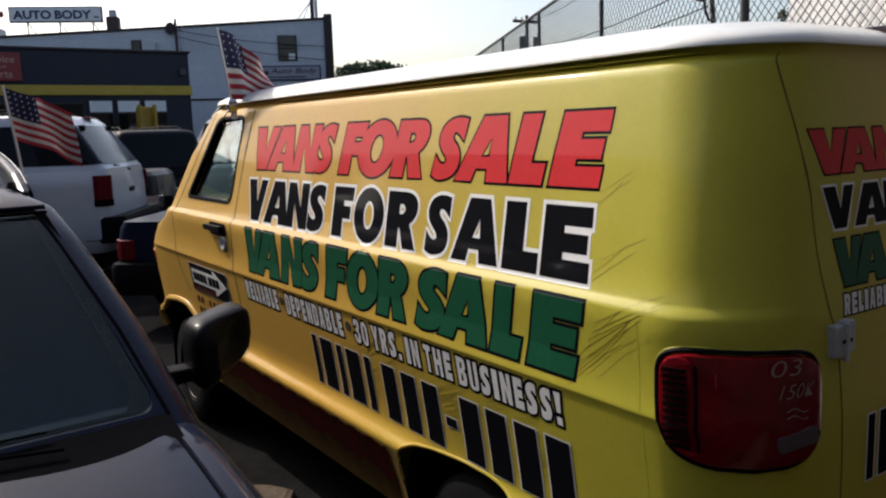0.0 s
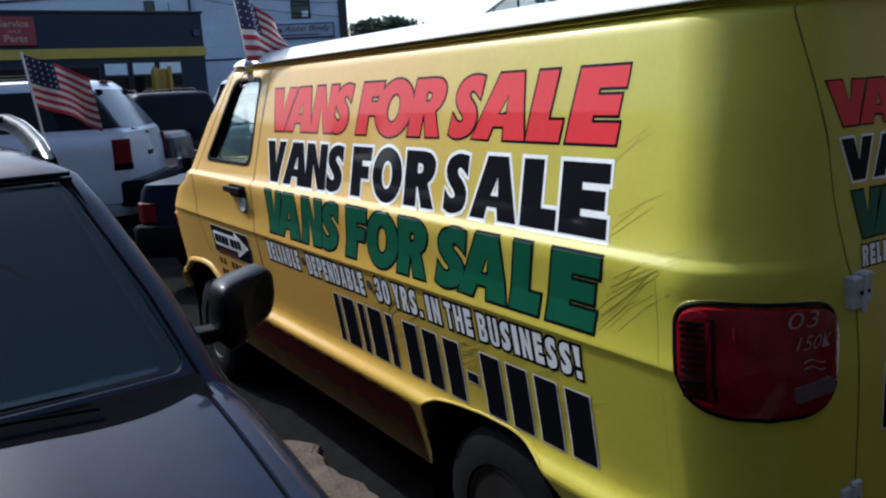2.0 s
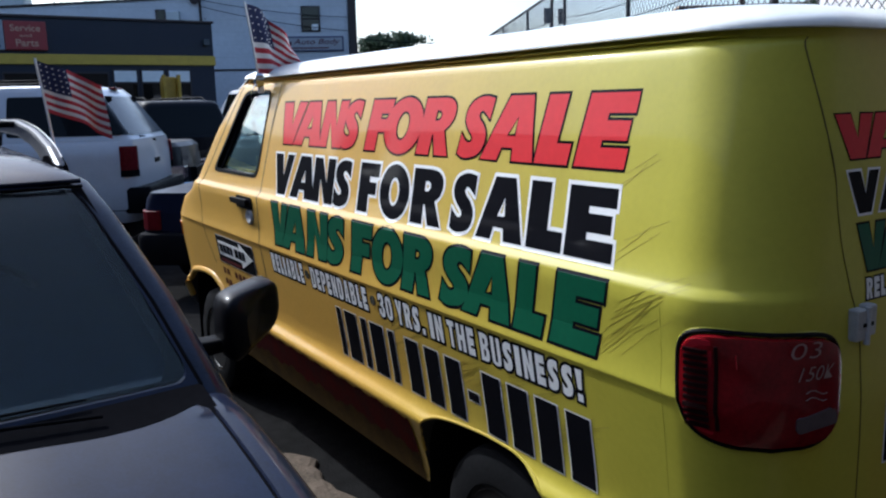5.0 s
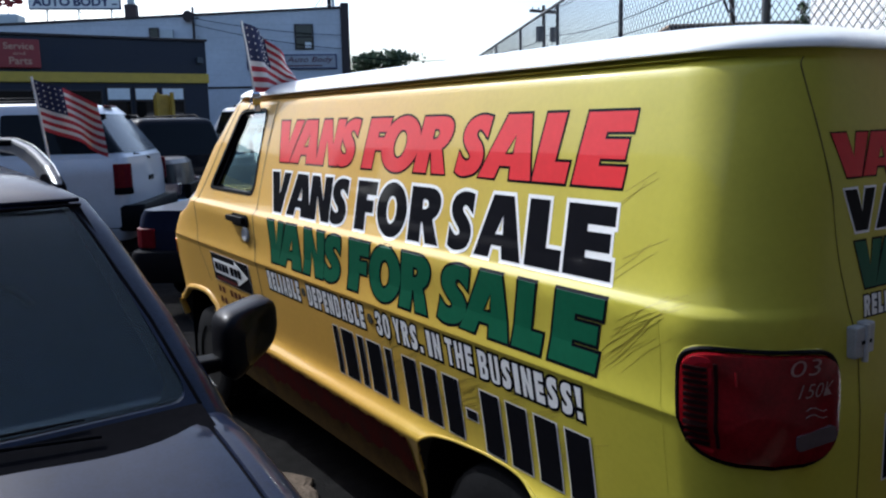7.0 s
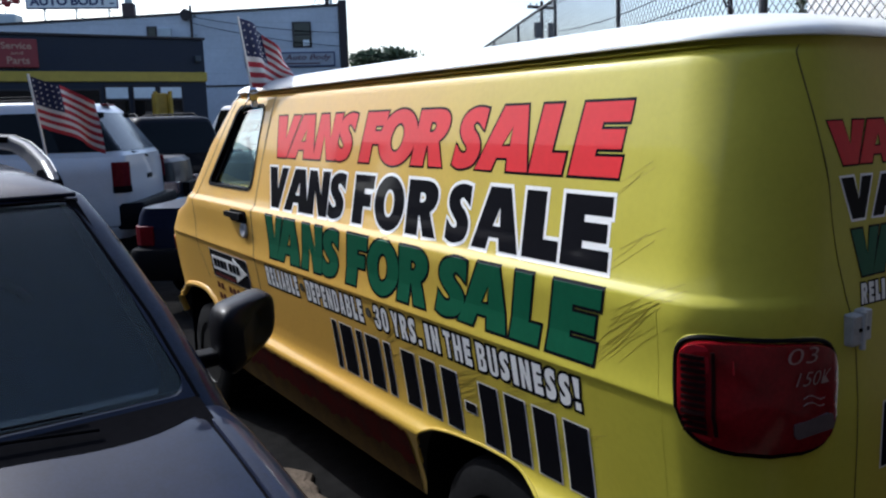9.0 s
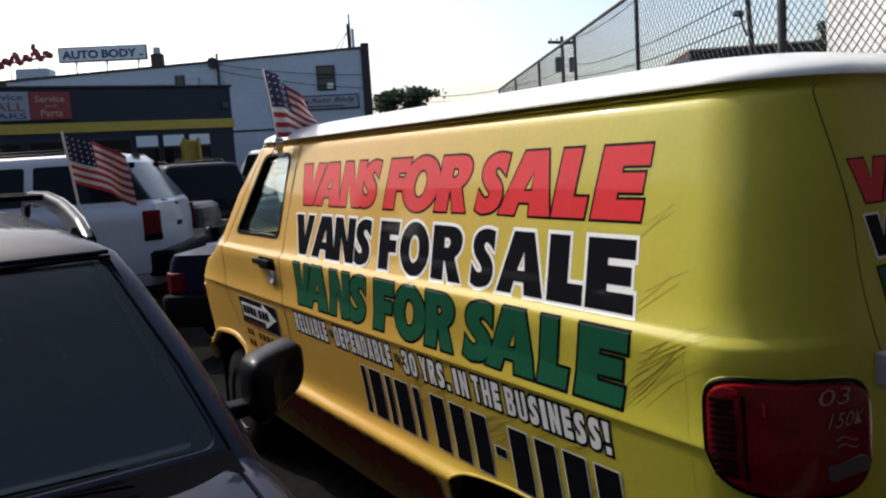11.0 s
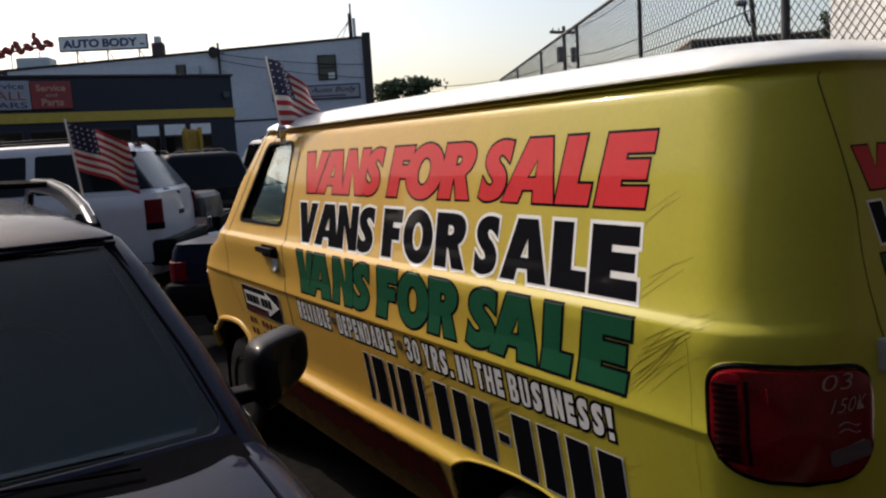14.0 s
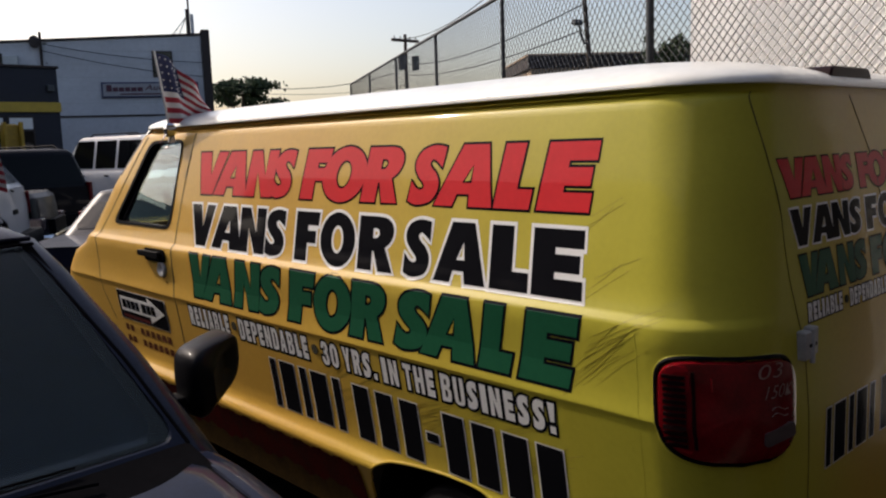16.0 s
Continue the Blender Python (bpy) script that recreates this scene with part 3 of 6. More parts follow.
# the heavy sign-writer's capitals: contours in a unit box, the third number marks a sharp corner
GLYPHS = {
    "V": [[(0, 1, 1), (0.40, 1, 1), (0.53, 0.46, 1), (0.67, 1, 1), (1, 1, 1), (0.68, 0, 1), (0.28, 0, 1)]],
    "A": [[(0, 0, 1), (0.33, 1, 1), (0.76, 1, 1), (1, 0, 1), (0.62, 0, 1), (0.59, 0.2, 1), (0.38, 0.2, 1), (0.33, 0, 1)], [(0.44, 0.38, 1), (0.60, 0.38, 1), (0.57, 0.68, 1)]],
    "N": [[(0, 0, 1), (0, 1, 1), (0.37, 1, 1), (0.65, 0.46, 1), (0.65, 1, 1), (1, 1, 1), (1, 0, 1), (0.63, 0, 1), (0.35, 0.54, 1), (0.35, 0, 1)]],
    "S": [[(0.97, 0.97, 1), (0.72, 1, 0), (0.45, 0.99, 0), (0.18, 0.91, 0), (0.05, 0.76, 0), (0.08, 0.60, 0), (0.24, 0.47, 0), (0.42, 0.37, 0), (0.47, 0.29, 0), (0.36, 0.25, 0), (0.20, 0.29, 0), (0.02, 0.40, 1), (0, 0.06, 1), (0.24, 0, 0), (0.52, 0.01, 0), (0.80, 0.08, 0), (0.94, 0.23, 0), (0.93, 0.40, 0), (0.78, 0.54, 0), (0.60, 0.63, 0), (0.53, 0.71, 0), (0.62, 0.77, 0), (0.78, 0.72, 0), (0.96, 0.63, 1)]],
    "F": [[(0, 0, 1), (0, 1, 1), (1, 1, 1), (0.97, 0.73, 1), (0.53, 0.73, 1), (0.53, 0.62, 1), (0.88, 0.62, 1), (0.88, 0.37, 1), (0.52, 0.37, 1), (0.52, 0, 1)]],
    "O": [[(0.5 + 0.5 * math.cos(k * math.pi / 16), 0.5 + 0.53 * math.sin(k * math.pi / 16), 1) for k in range(32)], [(0.5 + 0.165 * math.cos(k * math.pi / 12), 0.5 + 0.27 * math.sin(k * math.pi / 12), 1) for k in range(24)]],
    "R": [[(0, 0, 1), (0, 1, 1), (0.58, 1, 1), (0.80, 0.97, 0), (0.95, 0.86, 0), (0.98, 0.70, 0), (0.90, 0.54, 0), (0.76, 0.44, 1), (1, 0, 1), (0.60, 0, 1), (0.45, 0.36, 1), (0.41, 0.36, 1), (0.41, 0, 1)], [(0.41, 0.60, 1), (0.41, 0.78, 1), (0.54, 0.77, 0), (0.59, 0.69, 0), (0.53, 0.61, 0)]],
    "L": [[(0, 0, 1), (0, 1, 1), (0.58, 1, 1), (0.58, 0.30, 1), (1, 0.30, 1), (1, 0, 1)]],
    "I": [[(0, 0, 1), (0, 1, 1), (1, 1, 1), (1, 0, 1)]],
    "T": [[(0.31, 0, 1), (0.31, 0.80, 1), (0, 0.80, 1), (0, 1, 1), (1, 1, 1), (1, 0.80, 1), (0.69, 0.80, 1), (0.69, 0, 1)]],
    "H": [[(0, 0, 1), (0, 1, 1), (0.37, 1, 1), (0.37, 0.60, 1), (0.63, 0.60, 1), (0.63, 1, 1), (1, 1, 1), (1, 0, 1), (0.63, 0, 1), (0.63, 0.41, 1), (0.37, 0.41, 1), (0.37, 0, 1)]],
    "U": [[(0, 1, 1), (0.37, 1, 1), (0.37, 0.22, 0), (0.50, 0.14, 0), (0.63, 0.22, 0), (0.63, 1, 1), (1, 1, 1), (1, 0.20, 0), (0.82, 0.03, 0), (0.50, 0, 0), (0.18, 0.03, 0), (0, 0.20, 0)]],
    "Y": [[(0.31, 0, 1), (0.31, 0.40, 1), (0, 1, 1), (0.38, 1, 1), (0.50, 0.64, 1), (0.62, 1, 1), (1, 1, 1), (0.69, 0.40, 1), (0.69, 0, 1)]],
    "D": [[(0, 0, 1), (0, 1, 1), (0.50, 1, 1), (0.85, 0.95, 0), (1, 0.76, 0), (1, 0.24, 0), (0.85, 0.05, 0), (0.50, 0, 1)], [(0.38, 0.17, 1), (0.38, 0.83, 1), (0.56, 0.80, 0), (0.62, 0.70, 0), (0.62, 0.30, 0), (0.56, 0.20, 0)]],
    "P": [[(0, 0, 1), (0, 1, 1), (0.55, 1, 1), (0.88, 0.95, 0), (1, 0.80, 0), (1, 0.60, 0), (0.88, 0.44, 0), (0.55, 0.39, 1), (0.38, 0.39, 1), (0.38, 0, 1)], [(0.38, 0.56, 1), (0.38, 0.83, 1), (0.56, 0.81, 0), (0.62, 0.70, 0), (0.56, 0.58, 0)]],
    "B": [[(0, 0, 1), (0, 1, 1), (0.55, 1, 1), (0.88, 0.95, 0), (0.98, 0.80, 0), (0.94, 0.62, 0), (0.80, 0.53, 0), (0.97, 0.44, 0), (1, 0.24, 0), (0.88, 0.05, 0), (0.55, 0, 1)], [(0.38, 0.61, 1), (0.38, 0.83, 1), (0.55, 0.81, 0), (0.60, 0.72, 0), (0.55, 0.62, 0)], [(0.38, 0.17, 1), (0.38, 0.43, 1), (0.55, 0.41, 0), (0.62, 0.30, 0), (0.55, 0.18, 0)]],
    "0": [[(0.5, 1, 0), (0.16, 0.93, 0), (0, 0.74, 0), (0, 0.26, 0), (0.16, 0.07, 0), (0.5, 0, 0), (0.84, 0.07, 0), (1, 0.26, 0), (1, 0.74, 0), (0.84, 0.93, 0)], [(0.5, 0.83, 0), (0.39, 0.72, 0), (0.38, 0.28, 0), (0.5, 0.17, 0), (0.62, 0.28, 0), (0.61, 0.72, 0)]],
    "3": [[(0.04, 0.70, 1), (0.06, 0.86, 0), (0.22, 0.98, 0), (0.5, 1, 0), (0.82, 0.97, 0), (0.97, 0.84, 0), (0.95, 0.64, 0), (0.80, 0.53, 0), (0.97, 0.42, 0), (1, 0.20, 0), (0.84, 0.04, 0), (0.5, 0, 0), (0.20, 0.03, 0), (0.03, 0.16, 0), (0, 0.34, 1), (0.36, 0.34, 1), (0.42, 0.20, 0), (0.58, 0.20, 0), (0.62, 0.32, 0), (0.56, 0.44, 0), (0.32, 0.46, 1), (0.32, 0.62, 1), (0.54, 0.63, 0), (0.60, 0.74, 0), (0.54, 0.82, 0), (0.42, 0.81, 0), (0.38, 0.70, 1)]],
    ".": [[(0, 0, 1), (0, 0.24, 1), (1, 0.24, 1), (1, 0, 1)]],
    "!": [[(0.2, 0.38, 1), (0, 1, 1), (1, 1, 1), (0.8, 0.38, 1)]],
    "E": [[(0, 0, 1), (0, 1, 1), (1, 1, 1), (1, 0.73, 1), (0.44, 0.73, 1), (0.44, 0.63, 1), (0.93, 0.63, 1), (0.93, 0.37, 1), (0.44, 0.37, 1), (0.44, 0.27, 1), (1, 0.27, 1), (1, 0, 1)]],
}


def contour(pts):
    """Rounds the unmarked points of a glyph's contour."""
    n, out = len(pts), []
    for i in range(n):
        a, b, c, d = pts[i - 1], pts[i], pts[(i + 1) % n], pts[(i + 2) % n]
        out.append((b[0], b[1]))
        if b[2] and c[2]:
            continue
        a = b if b[2] else a
        d = c if c[2] else d
        for k in (0.25, 0.5, 0.75):
            out.append(tuple(0.5 * (2 * b[j] + (c[j] - a[j]) * k + (2 * a[j] - 5 * b[j] + 4 * c[j] - d[j]) * k * k + (3 * b[j] - a[j] - 3 * c[j] + d[j]) * k ** 3) for j in (0, 1)))
    return out


def capital(ch, u0, u1, z0, z1, rim, slant, fill, edge, label, out, place, host):
    """One vinyl capital between u0 and u1, with its rim as a ribbon round it."""
    loops = []
    for k, c in enumerate(GLYPHS[ch]):
        pts = []
        for x, y in contour(c):
            z = z0 + rim + y * (z1 - z0 - 2 * rim)
            pts.append(Vector((u0 + rim + x * (u1 - u0 - 2 * rim) + slant * ((z - z0) / (z1 - z0) - 0.5), z)))
        loops.append(pts if (area_of(pts) > 0) == (k == 0) else pts[::-1])
    face = bmesh.new()
    for pts in loops:
        vs = [face.verts.new((p.x, p.y, 0)) for p in pts]
        for a, b in zip(vs, vs[1:] + vs[:1]):
            face.edges.new((a, b))
    bmesh.ops.triangle_fill(face, edges=face.edges[:], use_beauty=True)
    letter = part("letter", on_skin(face, z0, z1, out + 0.0005, place), fill, host, label)
    for k, pts in enumerate(loops):
        part("counter_outline" if k else "outline", on_skin(ribbon(pts, rim), z0, z1, out, place), edge, letter)


def tail_point(x, z, out=0.0):
    """A point of the tail by its distance from the van's left side."""
    e = x - lerp(INSET, z) - RC
    return van_point(e + math.pi / 2 * RC, z, out) if e < 0 else Vector((x, lerp(TAIL, z) - out, z))


NARROW = {"I": 0.66, ".": 0.56, "!": 0.66, " ": 0.34, "E": 0.88, "L": 0.84, "T": 0.92}


def slogan(words, u0, u1, z0, z1, rim, out, place):
    """A condensed line of white capitals with black rims."""
    total, u = sum(NARROW.get(c, 1.0) for c in words), u0
    for k, ch in enumerate(words):
        w = NARROW.get(ch, 1.0) * (u1 - u0) / total
        if ch != " ":
            capital(ch, u - rim * 0.25, u + w + rim * 0.25, z0, z1, rim, 0.0, WHITE_VINYL, BLACK_VINYL, f"white vinyl letter {ch}" if ch.isalnum() else "white vinyl mark", out + 0.00015 * (k % 2), place, van)
        if ch == "!":
            capital(".", u, u + w, z0, z1, rim, 0.0, WHITE_VINYL, BLACK_VINYL, "white vinyl mark", out, place, van)
        u += w


SPACING = {  # left and right edge of each capital, forward from the tail
    "red": ((2.716, 2.436), (2.525, 2.222), (2.245, 2.020), (2.045, 1.885), (1.826, 1.650), (1.697, 1.419), (1.440, 1.228), (1.187, 1.030), (1.057, 0.790), (0.797, 0.645), (0.632, 0.430)),
    "black": ((2.716, 2.470), (2.504, 2.222), (2.262, 2.037), (2.055, 1.885), (1.835, 1.657), (1.667, 1.433), (1.434, 1.220), (1.187, 1.035), (1.040, 0.793), (0.797, 0.627), (0.637, 0.436)),
    "green": ((2.687, 2.467), (2.550, 2.264), (2.262, 2.045), (2.060, 1.890), (1.838, 1.655), (1.671, 1.425), (1.440, 1.235), (1.192, 1.015), (1.062, 0.800), (0.800, 0.658), (0.640, 0.443)),
}
INKS = (("red", 1.555, 1.757, RED_VINYL, BLACK_VINYL, 0.025, 0.0075), ("black", 1.323, 1.527, BLACK_VINYL, WHITE_VINYL, -0.015, 0.011), ("green", 1.088, 1.304, GREEN_VINYL, BLACK_VINYL, 0.045, 0.0090))
for col, z0, z1, fill, edge, slant, rim in INKS:
    for k, (ch, (ya, yb)) in enumerate(zip("VANSFORSALE", SPACING[col])):
        capital(ch, side_u(ya), side_u(yb), z0, z1, rim, slant, fill, edge, f"{col} vinyl letter {ch}", 0.0006 + 0.00015 * (k % 2), van_point, van)
for w, ya, yb in (("RELIABLE", 2.733, 2.345), ("DEPENDABLE", 2.270, 1.733), ("30 YRS. IN THE BUSINESS!", 1.652, 0.522)):
    slogan(w, side_u(ya), side_u(yb), 0.943, 1.053, 0.0088, 0.0006, van_point)
for y in (2.306, 1.690):
    bm = loft([[van_point(side_u(y) + 0.02 * math.cos(k * math.pi / 8), 1.003 + 0.02 * math.sin(k * math.pi / 8), o) for k in range(16)] for o in (0.0, 0.003)])
    part("bullet", bm, SEAM_DARK, van, "dark round bullet")


def bar(ua, ub, za, zb, mat, out, name, label="", host=None, place=van_point):
    """A plain vinyl bar on the skin."""
    zs = sorted({za, zb} | {z for z in ROWS_Z if za < z < zb})
    bm, rows = bmesh.new(), []
    for z in zs:
        rows.append([bm.verts.new(place(u, z, out)) for u in [ua + (ub - ua) * k / 4 for k in range(5)]])
    for r, s in zip(rows, rows[1:]):
        for j in range(4):
            bm.faces.new((r[j], r[j + 1], s[j + 1], s[j]))
    return part(name, bm, mat, host or van, label)


def phone_bars(u0, low, z1, sizes, place=van_point):
    for du, w, short in sizes:
        z0 = low
        if place is van_point:
            z0 = max([low] + [b + 0.012 for a, b in arch(AXLE_R) if b > 0.6 and RC - u0 - du - w - 0.02 < a < RC - u0 - du + 0.02])
        a, b = u0 + du + 0.11 * w, u0 + du + 0.89 * w
        if short:
            m = (z0 + z1) / 2
            bar(a - 0.005, b + 0.005, m - 0.020, m + 0.020, WHITE_VINYL, 0.0010, "bar_edge", place=place)
            bar(a, b, m - 0.016, m + 0.016, BLACK_VINYL, 0.0016, "bar", "black plain bar", place=place)
        else:
            bar(a - 0.005, b + 0.005, z0 - 0.004, z1 + 0.004, WHITE_VINYL, 0.0010, "bar_edge", place=place)
            bar(a, b, z0, z1, BLACK_VINYL, 0.0016, "bar", "black plain bar", place=place)


PHONE = [(0.0, 0.055, 0), (0.065, 0.135, 0), (0.215, 0.06, 0), (0.285, 0.135, 0), (0.435, 0.06, 0), (0.555, 0.115, 0), (0.685, 0.115, 0), (0.815, 0.115, 0), (0.94, 0.075, 1), (1.025, 0.12, 0), (1.155, 0.12, 0), (1.285, 0.12, 0), (1.415, 0.12, 0)]
phone_bars(side_u(2.060), 0.697, 0.906, [(a * 1.014, w * 1.014, short) for a, w, short in PHONE])
FADED_PRINT = material("faded_print", (0.10, 0.030, 0.014), 0.7, vary=0.4, scale=30, spec=0.05)
# door sign with a white arrow, and plain bars below
bar(side_u(3.606), side_u(2.994), 0.866, 1.030, WHITE_VINYL, 0.0016, "sign_edge", "white edge of the door sign")
bar(side_u(3.600), side_u(3.000), 0.870, 1.026, BLACK_VINYL, 0.0030, "door_sign", "dark magnetic sign with a white arrow")
arrow = [(3.565, 0.995), (3.20, 0.995), (3.20, 1.020), (3.02, 0.952), (3.20, 0.884), (3.20, 0.915), (3.565, 0.915)]
part("arrow", on_side(arrow, lambda z: lerp(INSET, z) - 0.0055, 0.002), WHITE_VINYL, van, "white arrow")
for k, (ya, yb) in enumerate(((3.545, 3.49), (3.48, 3.435), (3.425, 3.375), (3.365, 3.325), (3.29, 3.235), (3.225, 3.18), (3.17, 3.125))):
    bar(side_u(ya), side_u(yb), 0.932, 0.980, BLACK_VINYL, 0.0066, "bar", "black plain bar")
bar(side_u(3.56), side_u(3.22), 0.878, 0.896, MAROON, 0.0046, "bar", "maroon plain bar")
for z in (0.80, 0.735):
    for k in range(9):
        if k != 2:
            bar(side_u(3.58 - 0.066 * k), side_u(3.535 - 0.066 * k), z, z + 0.036, FADED_PRINT, 0.002, "bar", "faded brown plain bar")

# fine hatching printed on the wrap
HATCH = material("hatch_print", (0.30, 0.23, 0.025), 0.5, vary=0.3)
rnd = random.Random(5)
for ya, za, yb, zb, cnt in ((0.50, 1.07, 0.275, 1.25, 8), (0.44, 1.34, 0.30, 1.43, 3), (0.88, 0.90, 0.70, 0.985, 4), (1.12, 0.80, 0.98, 0.87, 4), (1.60, 0.90, 1.42, 1.02, 3), (1.30, 0.74, 1.02, 0.90, 6), (1.75, 0.72, 1.50, 0.86, 4), (0.75, 0.74, 0.52, 0.88, 4), (0.47, 1.50, 0.33, 1.58, 3)):
    for k in range(cnt):
        d, e = k * 0.026 + rnd.uniform(-0.006, 0.006), rnd.uniform(-0.03, 0.03)
        seam([(side_u(ya - d * 0.6), za + d), (side_u((ya + yb) / 2 - d * 0.6 + e * 0.3), (za + zb) / 2 + d * 0.8), (side_u(yb - d * 0.5 + e), zb + d * 0.5)], 0.0004, HATCH, "hatch_line", "", 0.0005, 0.0002)

for k in range(44):
    y, z, n_ = rnd.uniform(0.62, 1.95), rnd.uniform(0.72, 0.93), rnd.uniform(0.10, 0.24)
    rise = rnd.uniform(0.38, 0.52)
    seam([(side_u(y), z), (side_u(y - n_ * 0.5), z + n_ * rise * 0.55), (side_u(y - n_), z + n_ * rise)], 0.0006, HATCH, "hatch_line", "", 0.0004, 0.0002)
for k in range(5):
    y, z, n_ = rnd.uniform(0.36, 0.47), rnd.uniform(1.08, 1.22), rnd.uniform(0.08, 0.17)
    seam([(side_u(y), z), (side_u(y - n_ * 0.5), z + n_ * 0.42), (side_u(y - n_), z + n_ * 0.72)], 0.00035, HATCH, "hatch_line", "", 0.0004, 0.0002)

# maroon sill with a wavy upper edge, its foot coloured for dirt and painted-in shade
def sill_strip(name, mat, label, out, low, high):
    bm, rows = bmesh.new(), []
    for k in range(161):
        y = 3.44 - (3.44 - 1.475) * k / 160
        a, b = low(k), high(k)
        rows.append([bm.verts.new(van_point(side_u(y), a + (b - a) * j / 4, out)) for j in range(5)])
    for r, q in zip(rows, rows[1:]):
        for j in range(4):
            bm.faces.new((r[j], r[j + 1], q[j + 1], q[j]))
    part(name, bm, mat, van, label)


def worn(k):
    return 0.455 + 0.012 * math.sin(k * 0.23) + 0.008 * math.sin(k * 0.71 + 2) + 0.004 * math.sin(k * 2.3)


sill_strip("sill", MAROON, "dark red sill strip with a ragged upper edge", 0.004, worn, lambda k: 0.598 + 0.005 * math.sin(k * 0.55) + 0.003 * math.sin(k * 1.7 + 1))
sill_strip("sill_foot", SHADED_DIRTY_WRAP, "dirt-stained foot of the sill, darkened for shade", 0.003, lambda k: 0.337, lambda k: worn(k) + 0.01)

# rear lettering, about half as large
for (col, z0, z1, fill, edge, _, rim), x0, r0, r1 in zip(INKS, (0.312, 0.338, 0.350), (1.587, 1.463, 1.334), (1.693, 1.569, 1.450)):
    for k, (ch, (ya, yb)) in enumerate(zip("VANSFORSALE", SPACING[col])):
        capital(ch, x0 + (2.716 - ya) * 0.55, x0 + (2.716 - yb) * 0.55, r0, r1, rim * 0.55, 0.0, fill, edge, f"{col} vinyl letter {ch} on the rear door", 0.0006 + 0.00015 * (k % 2), tail_point, van)
for w, xa, xb in (("RELIABLE", 0.392, 0.612), ("DEPENDABLE", 0.660, 0.943), ("30 YRS. IN THE BUSINESS!", 0.990, 1.585)):
    slogan(w, xa, xb, 1.270, 1.326, 0.0040, 0.0006, tail_point)
for x in (0.636, 0.967):
    part("bullet", loft([[tail_point(x + 0.011 * math.cos(k * math.pi / 8), 1.298 + 0.011 * math.sin(k * math.pi / 8), o) for k in range(16)] for o in (0.0, 0.003)]), SEAM_DARK, van, "dark round bullet")
phone_bars(0.488, 0.862, 1.024, [(a * 0.70, w * 0.70, short) for a, w, short in PHONE], place=tail_point)


# tail lamps -----------------------------------------------------------------
def tail_lamp(mirror=False):
    def at(u, z, o):
        p = van_point(u, z, o)
        return Vector((VAN_W - p.x, p.y, p.z)) if mirror else p
    U0, U1, Z0, Z1 = side_u(0.204), tail_u(0.282), 0.990, 1.240
    um, zm, hu, hz = (U0 + U1) / 2, (Z0 + Z1) / 2, (U1 - U0) / 2, (Z1 - Z0) / 2
    nn = 56

    def loop(s, o, grow=0.0, foot=0.0):
        pts = []
        for k in range(nn):
            a = 2 * math.pi * k / nn
            c, d = math.cos(a), math.sin(a)
            e = 0.44
            x = math.copysign(abs(c) ** e, c)
            y = math.copysign(abs(d) ** e, d)
            dip = -0.009 * max(0, y) * (1 + x) - 0.016 * max(0, -y) * (1 - x * x)
            pts.append(at(um + (hu * x * (1 - 0.04 * max(0, -y))) * s + (grow + foot * max(0.0, -d)) * c, zm + hz * y * s + dip * s + (grow + foot * max(0.0, -d)) * d, o))
        return pts
    housing = part("lamp_housing", loft([loop(1, -0.03, 0.007), loop(1, 0.004, 0.007), loop(1, 0.008, 0.003), loop(0.99, 0.008, 0.0), loop(0.965, -0.004)], caps=True), BLACK_PLASTIC, van, "black lamp surround", smooth=True)
    part("lamp_recess", loft([loop(1, -0.004, 0.006), loop(1, 0.001, 0.007), loop(1, 0.002, 0.008, 0.004), loop(1, 0.001, 0.009, 0.008), loop(1, -0.003, 0.010, 0.012)], caps=False), WRAP, van, "raised lip round the tail lamp", smooth=True)
    part("lens", loft([loop(0.965, -0.01), loop(0.960, 0.010), loop(0.935, 0.018), loop(0.80, 0.023), loop(0.45, 0.026), loop(0.15, 0.027)]), LAMP_RED, housing, "dark red tail lamp lens", smooth=True)
    strip = [(U0 + 0.022, Z0 + 0.05), (U0 + 0.05, Z0 + 0.022), (U0 + 0.082, Z0 + 0.014), (U0 + 0.082, Z1 - 0.022), (U0 + 0.05, Z1 - 0.018), (U0 + 0.026, Z1 - 0.045)]
    part("marker_lens", loft([[at(u, z, o) for u, z in rounded(strip, 0.01, 3)] for o in (0.01, 0.0225)]), LAMP_BRIGHT, housing, "brighter red marker lens", smooth=True)
    for k in range(12):
        z = Z0 + 0.032 + k * 0.0152
        bm = loft([[at(u, zz, o) for u, zz in ((U0 + 0.026 + 0.016 * s, z + dz) for s, dz in ((0, 0), (1, 0), (2, 0), (3, 0), (3, 0.0085), (2, 0.0085), (1, 0.0085), (0, 0.0085)))] for o in (0.02, 0.0285)])
        part("louvre", bm, LAMP_DARK, housing, "dark lens rib")
    bm = loft([[at(u, z, o) for u, z in rounded([(U1 - 0.150, Z0 + 0.030), (U1 - 0.05, Z0 + 0.042), (U1 - 0.05, Z0 + 0.078), (U1 - 0.150, Z0 + 0.066)], 0.01)] for o in (0.018, 0.0305)])
    part("reversing_lens", bm, LAMP_CLEAR, housing, "clouded clear reversing lens", smooth=True)
    zs = [Z0 + 0.030 + (Z1 - Z0 - 0.062) * k / 14 for k in range(15)]
    part("lens_rib", tube([at(U0 + 0.090, z, 0.0235) for z in zs], 0.0045, 8), LAMP_DARK, housing, "dark dividing rib", smooth=True)
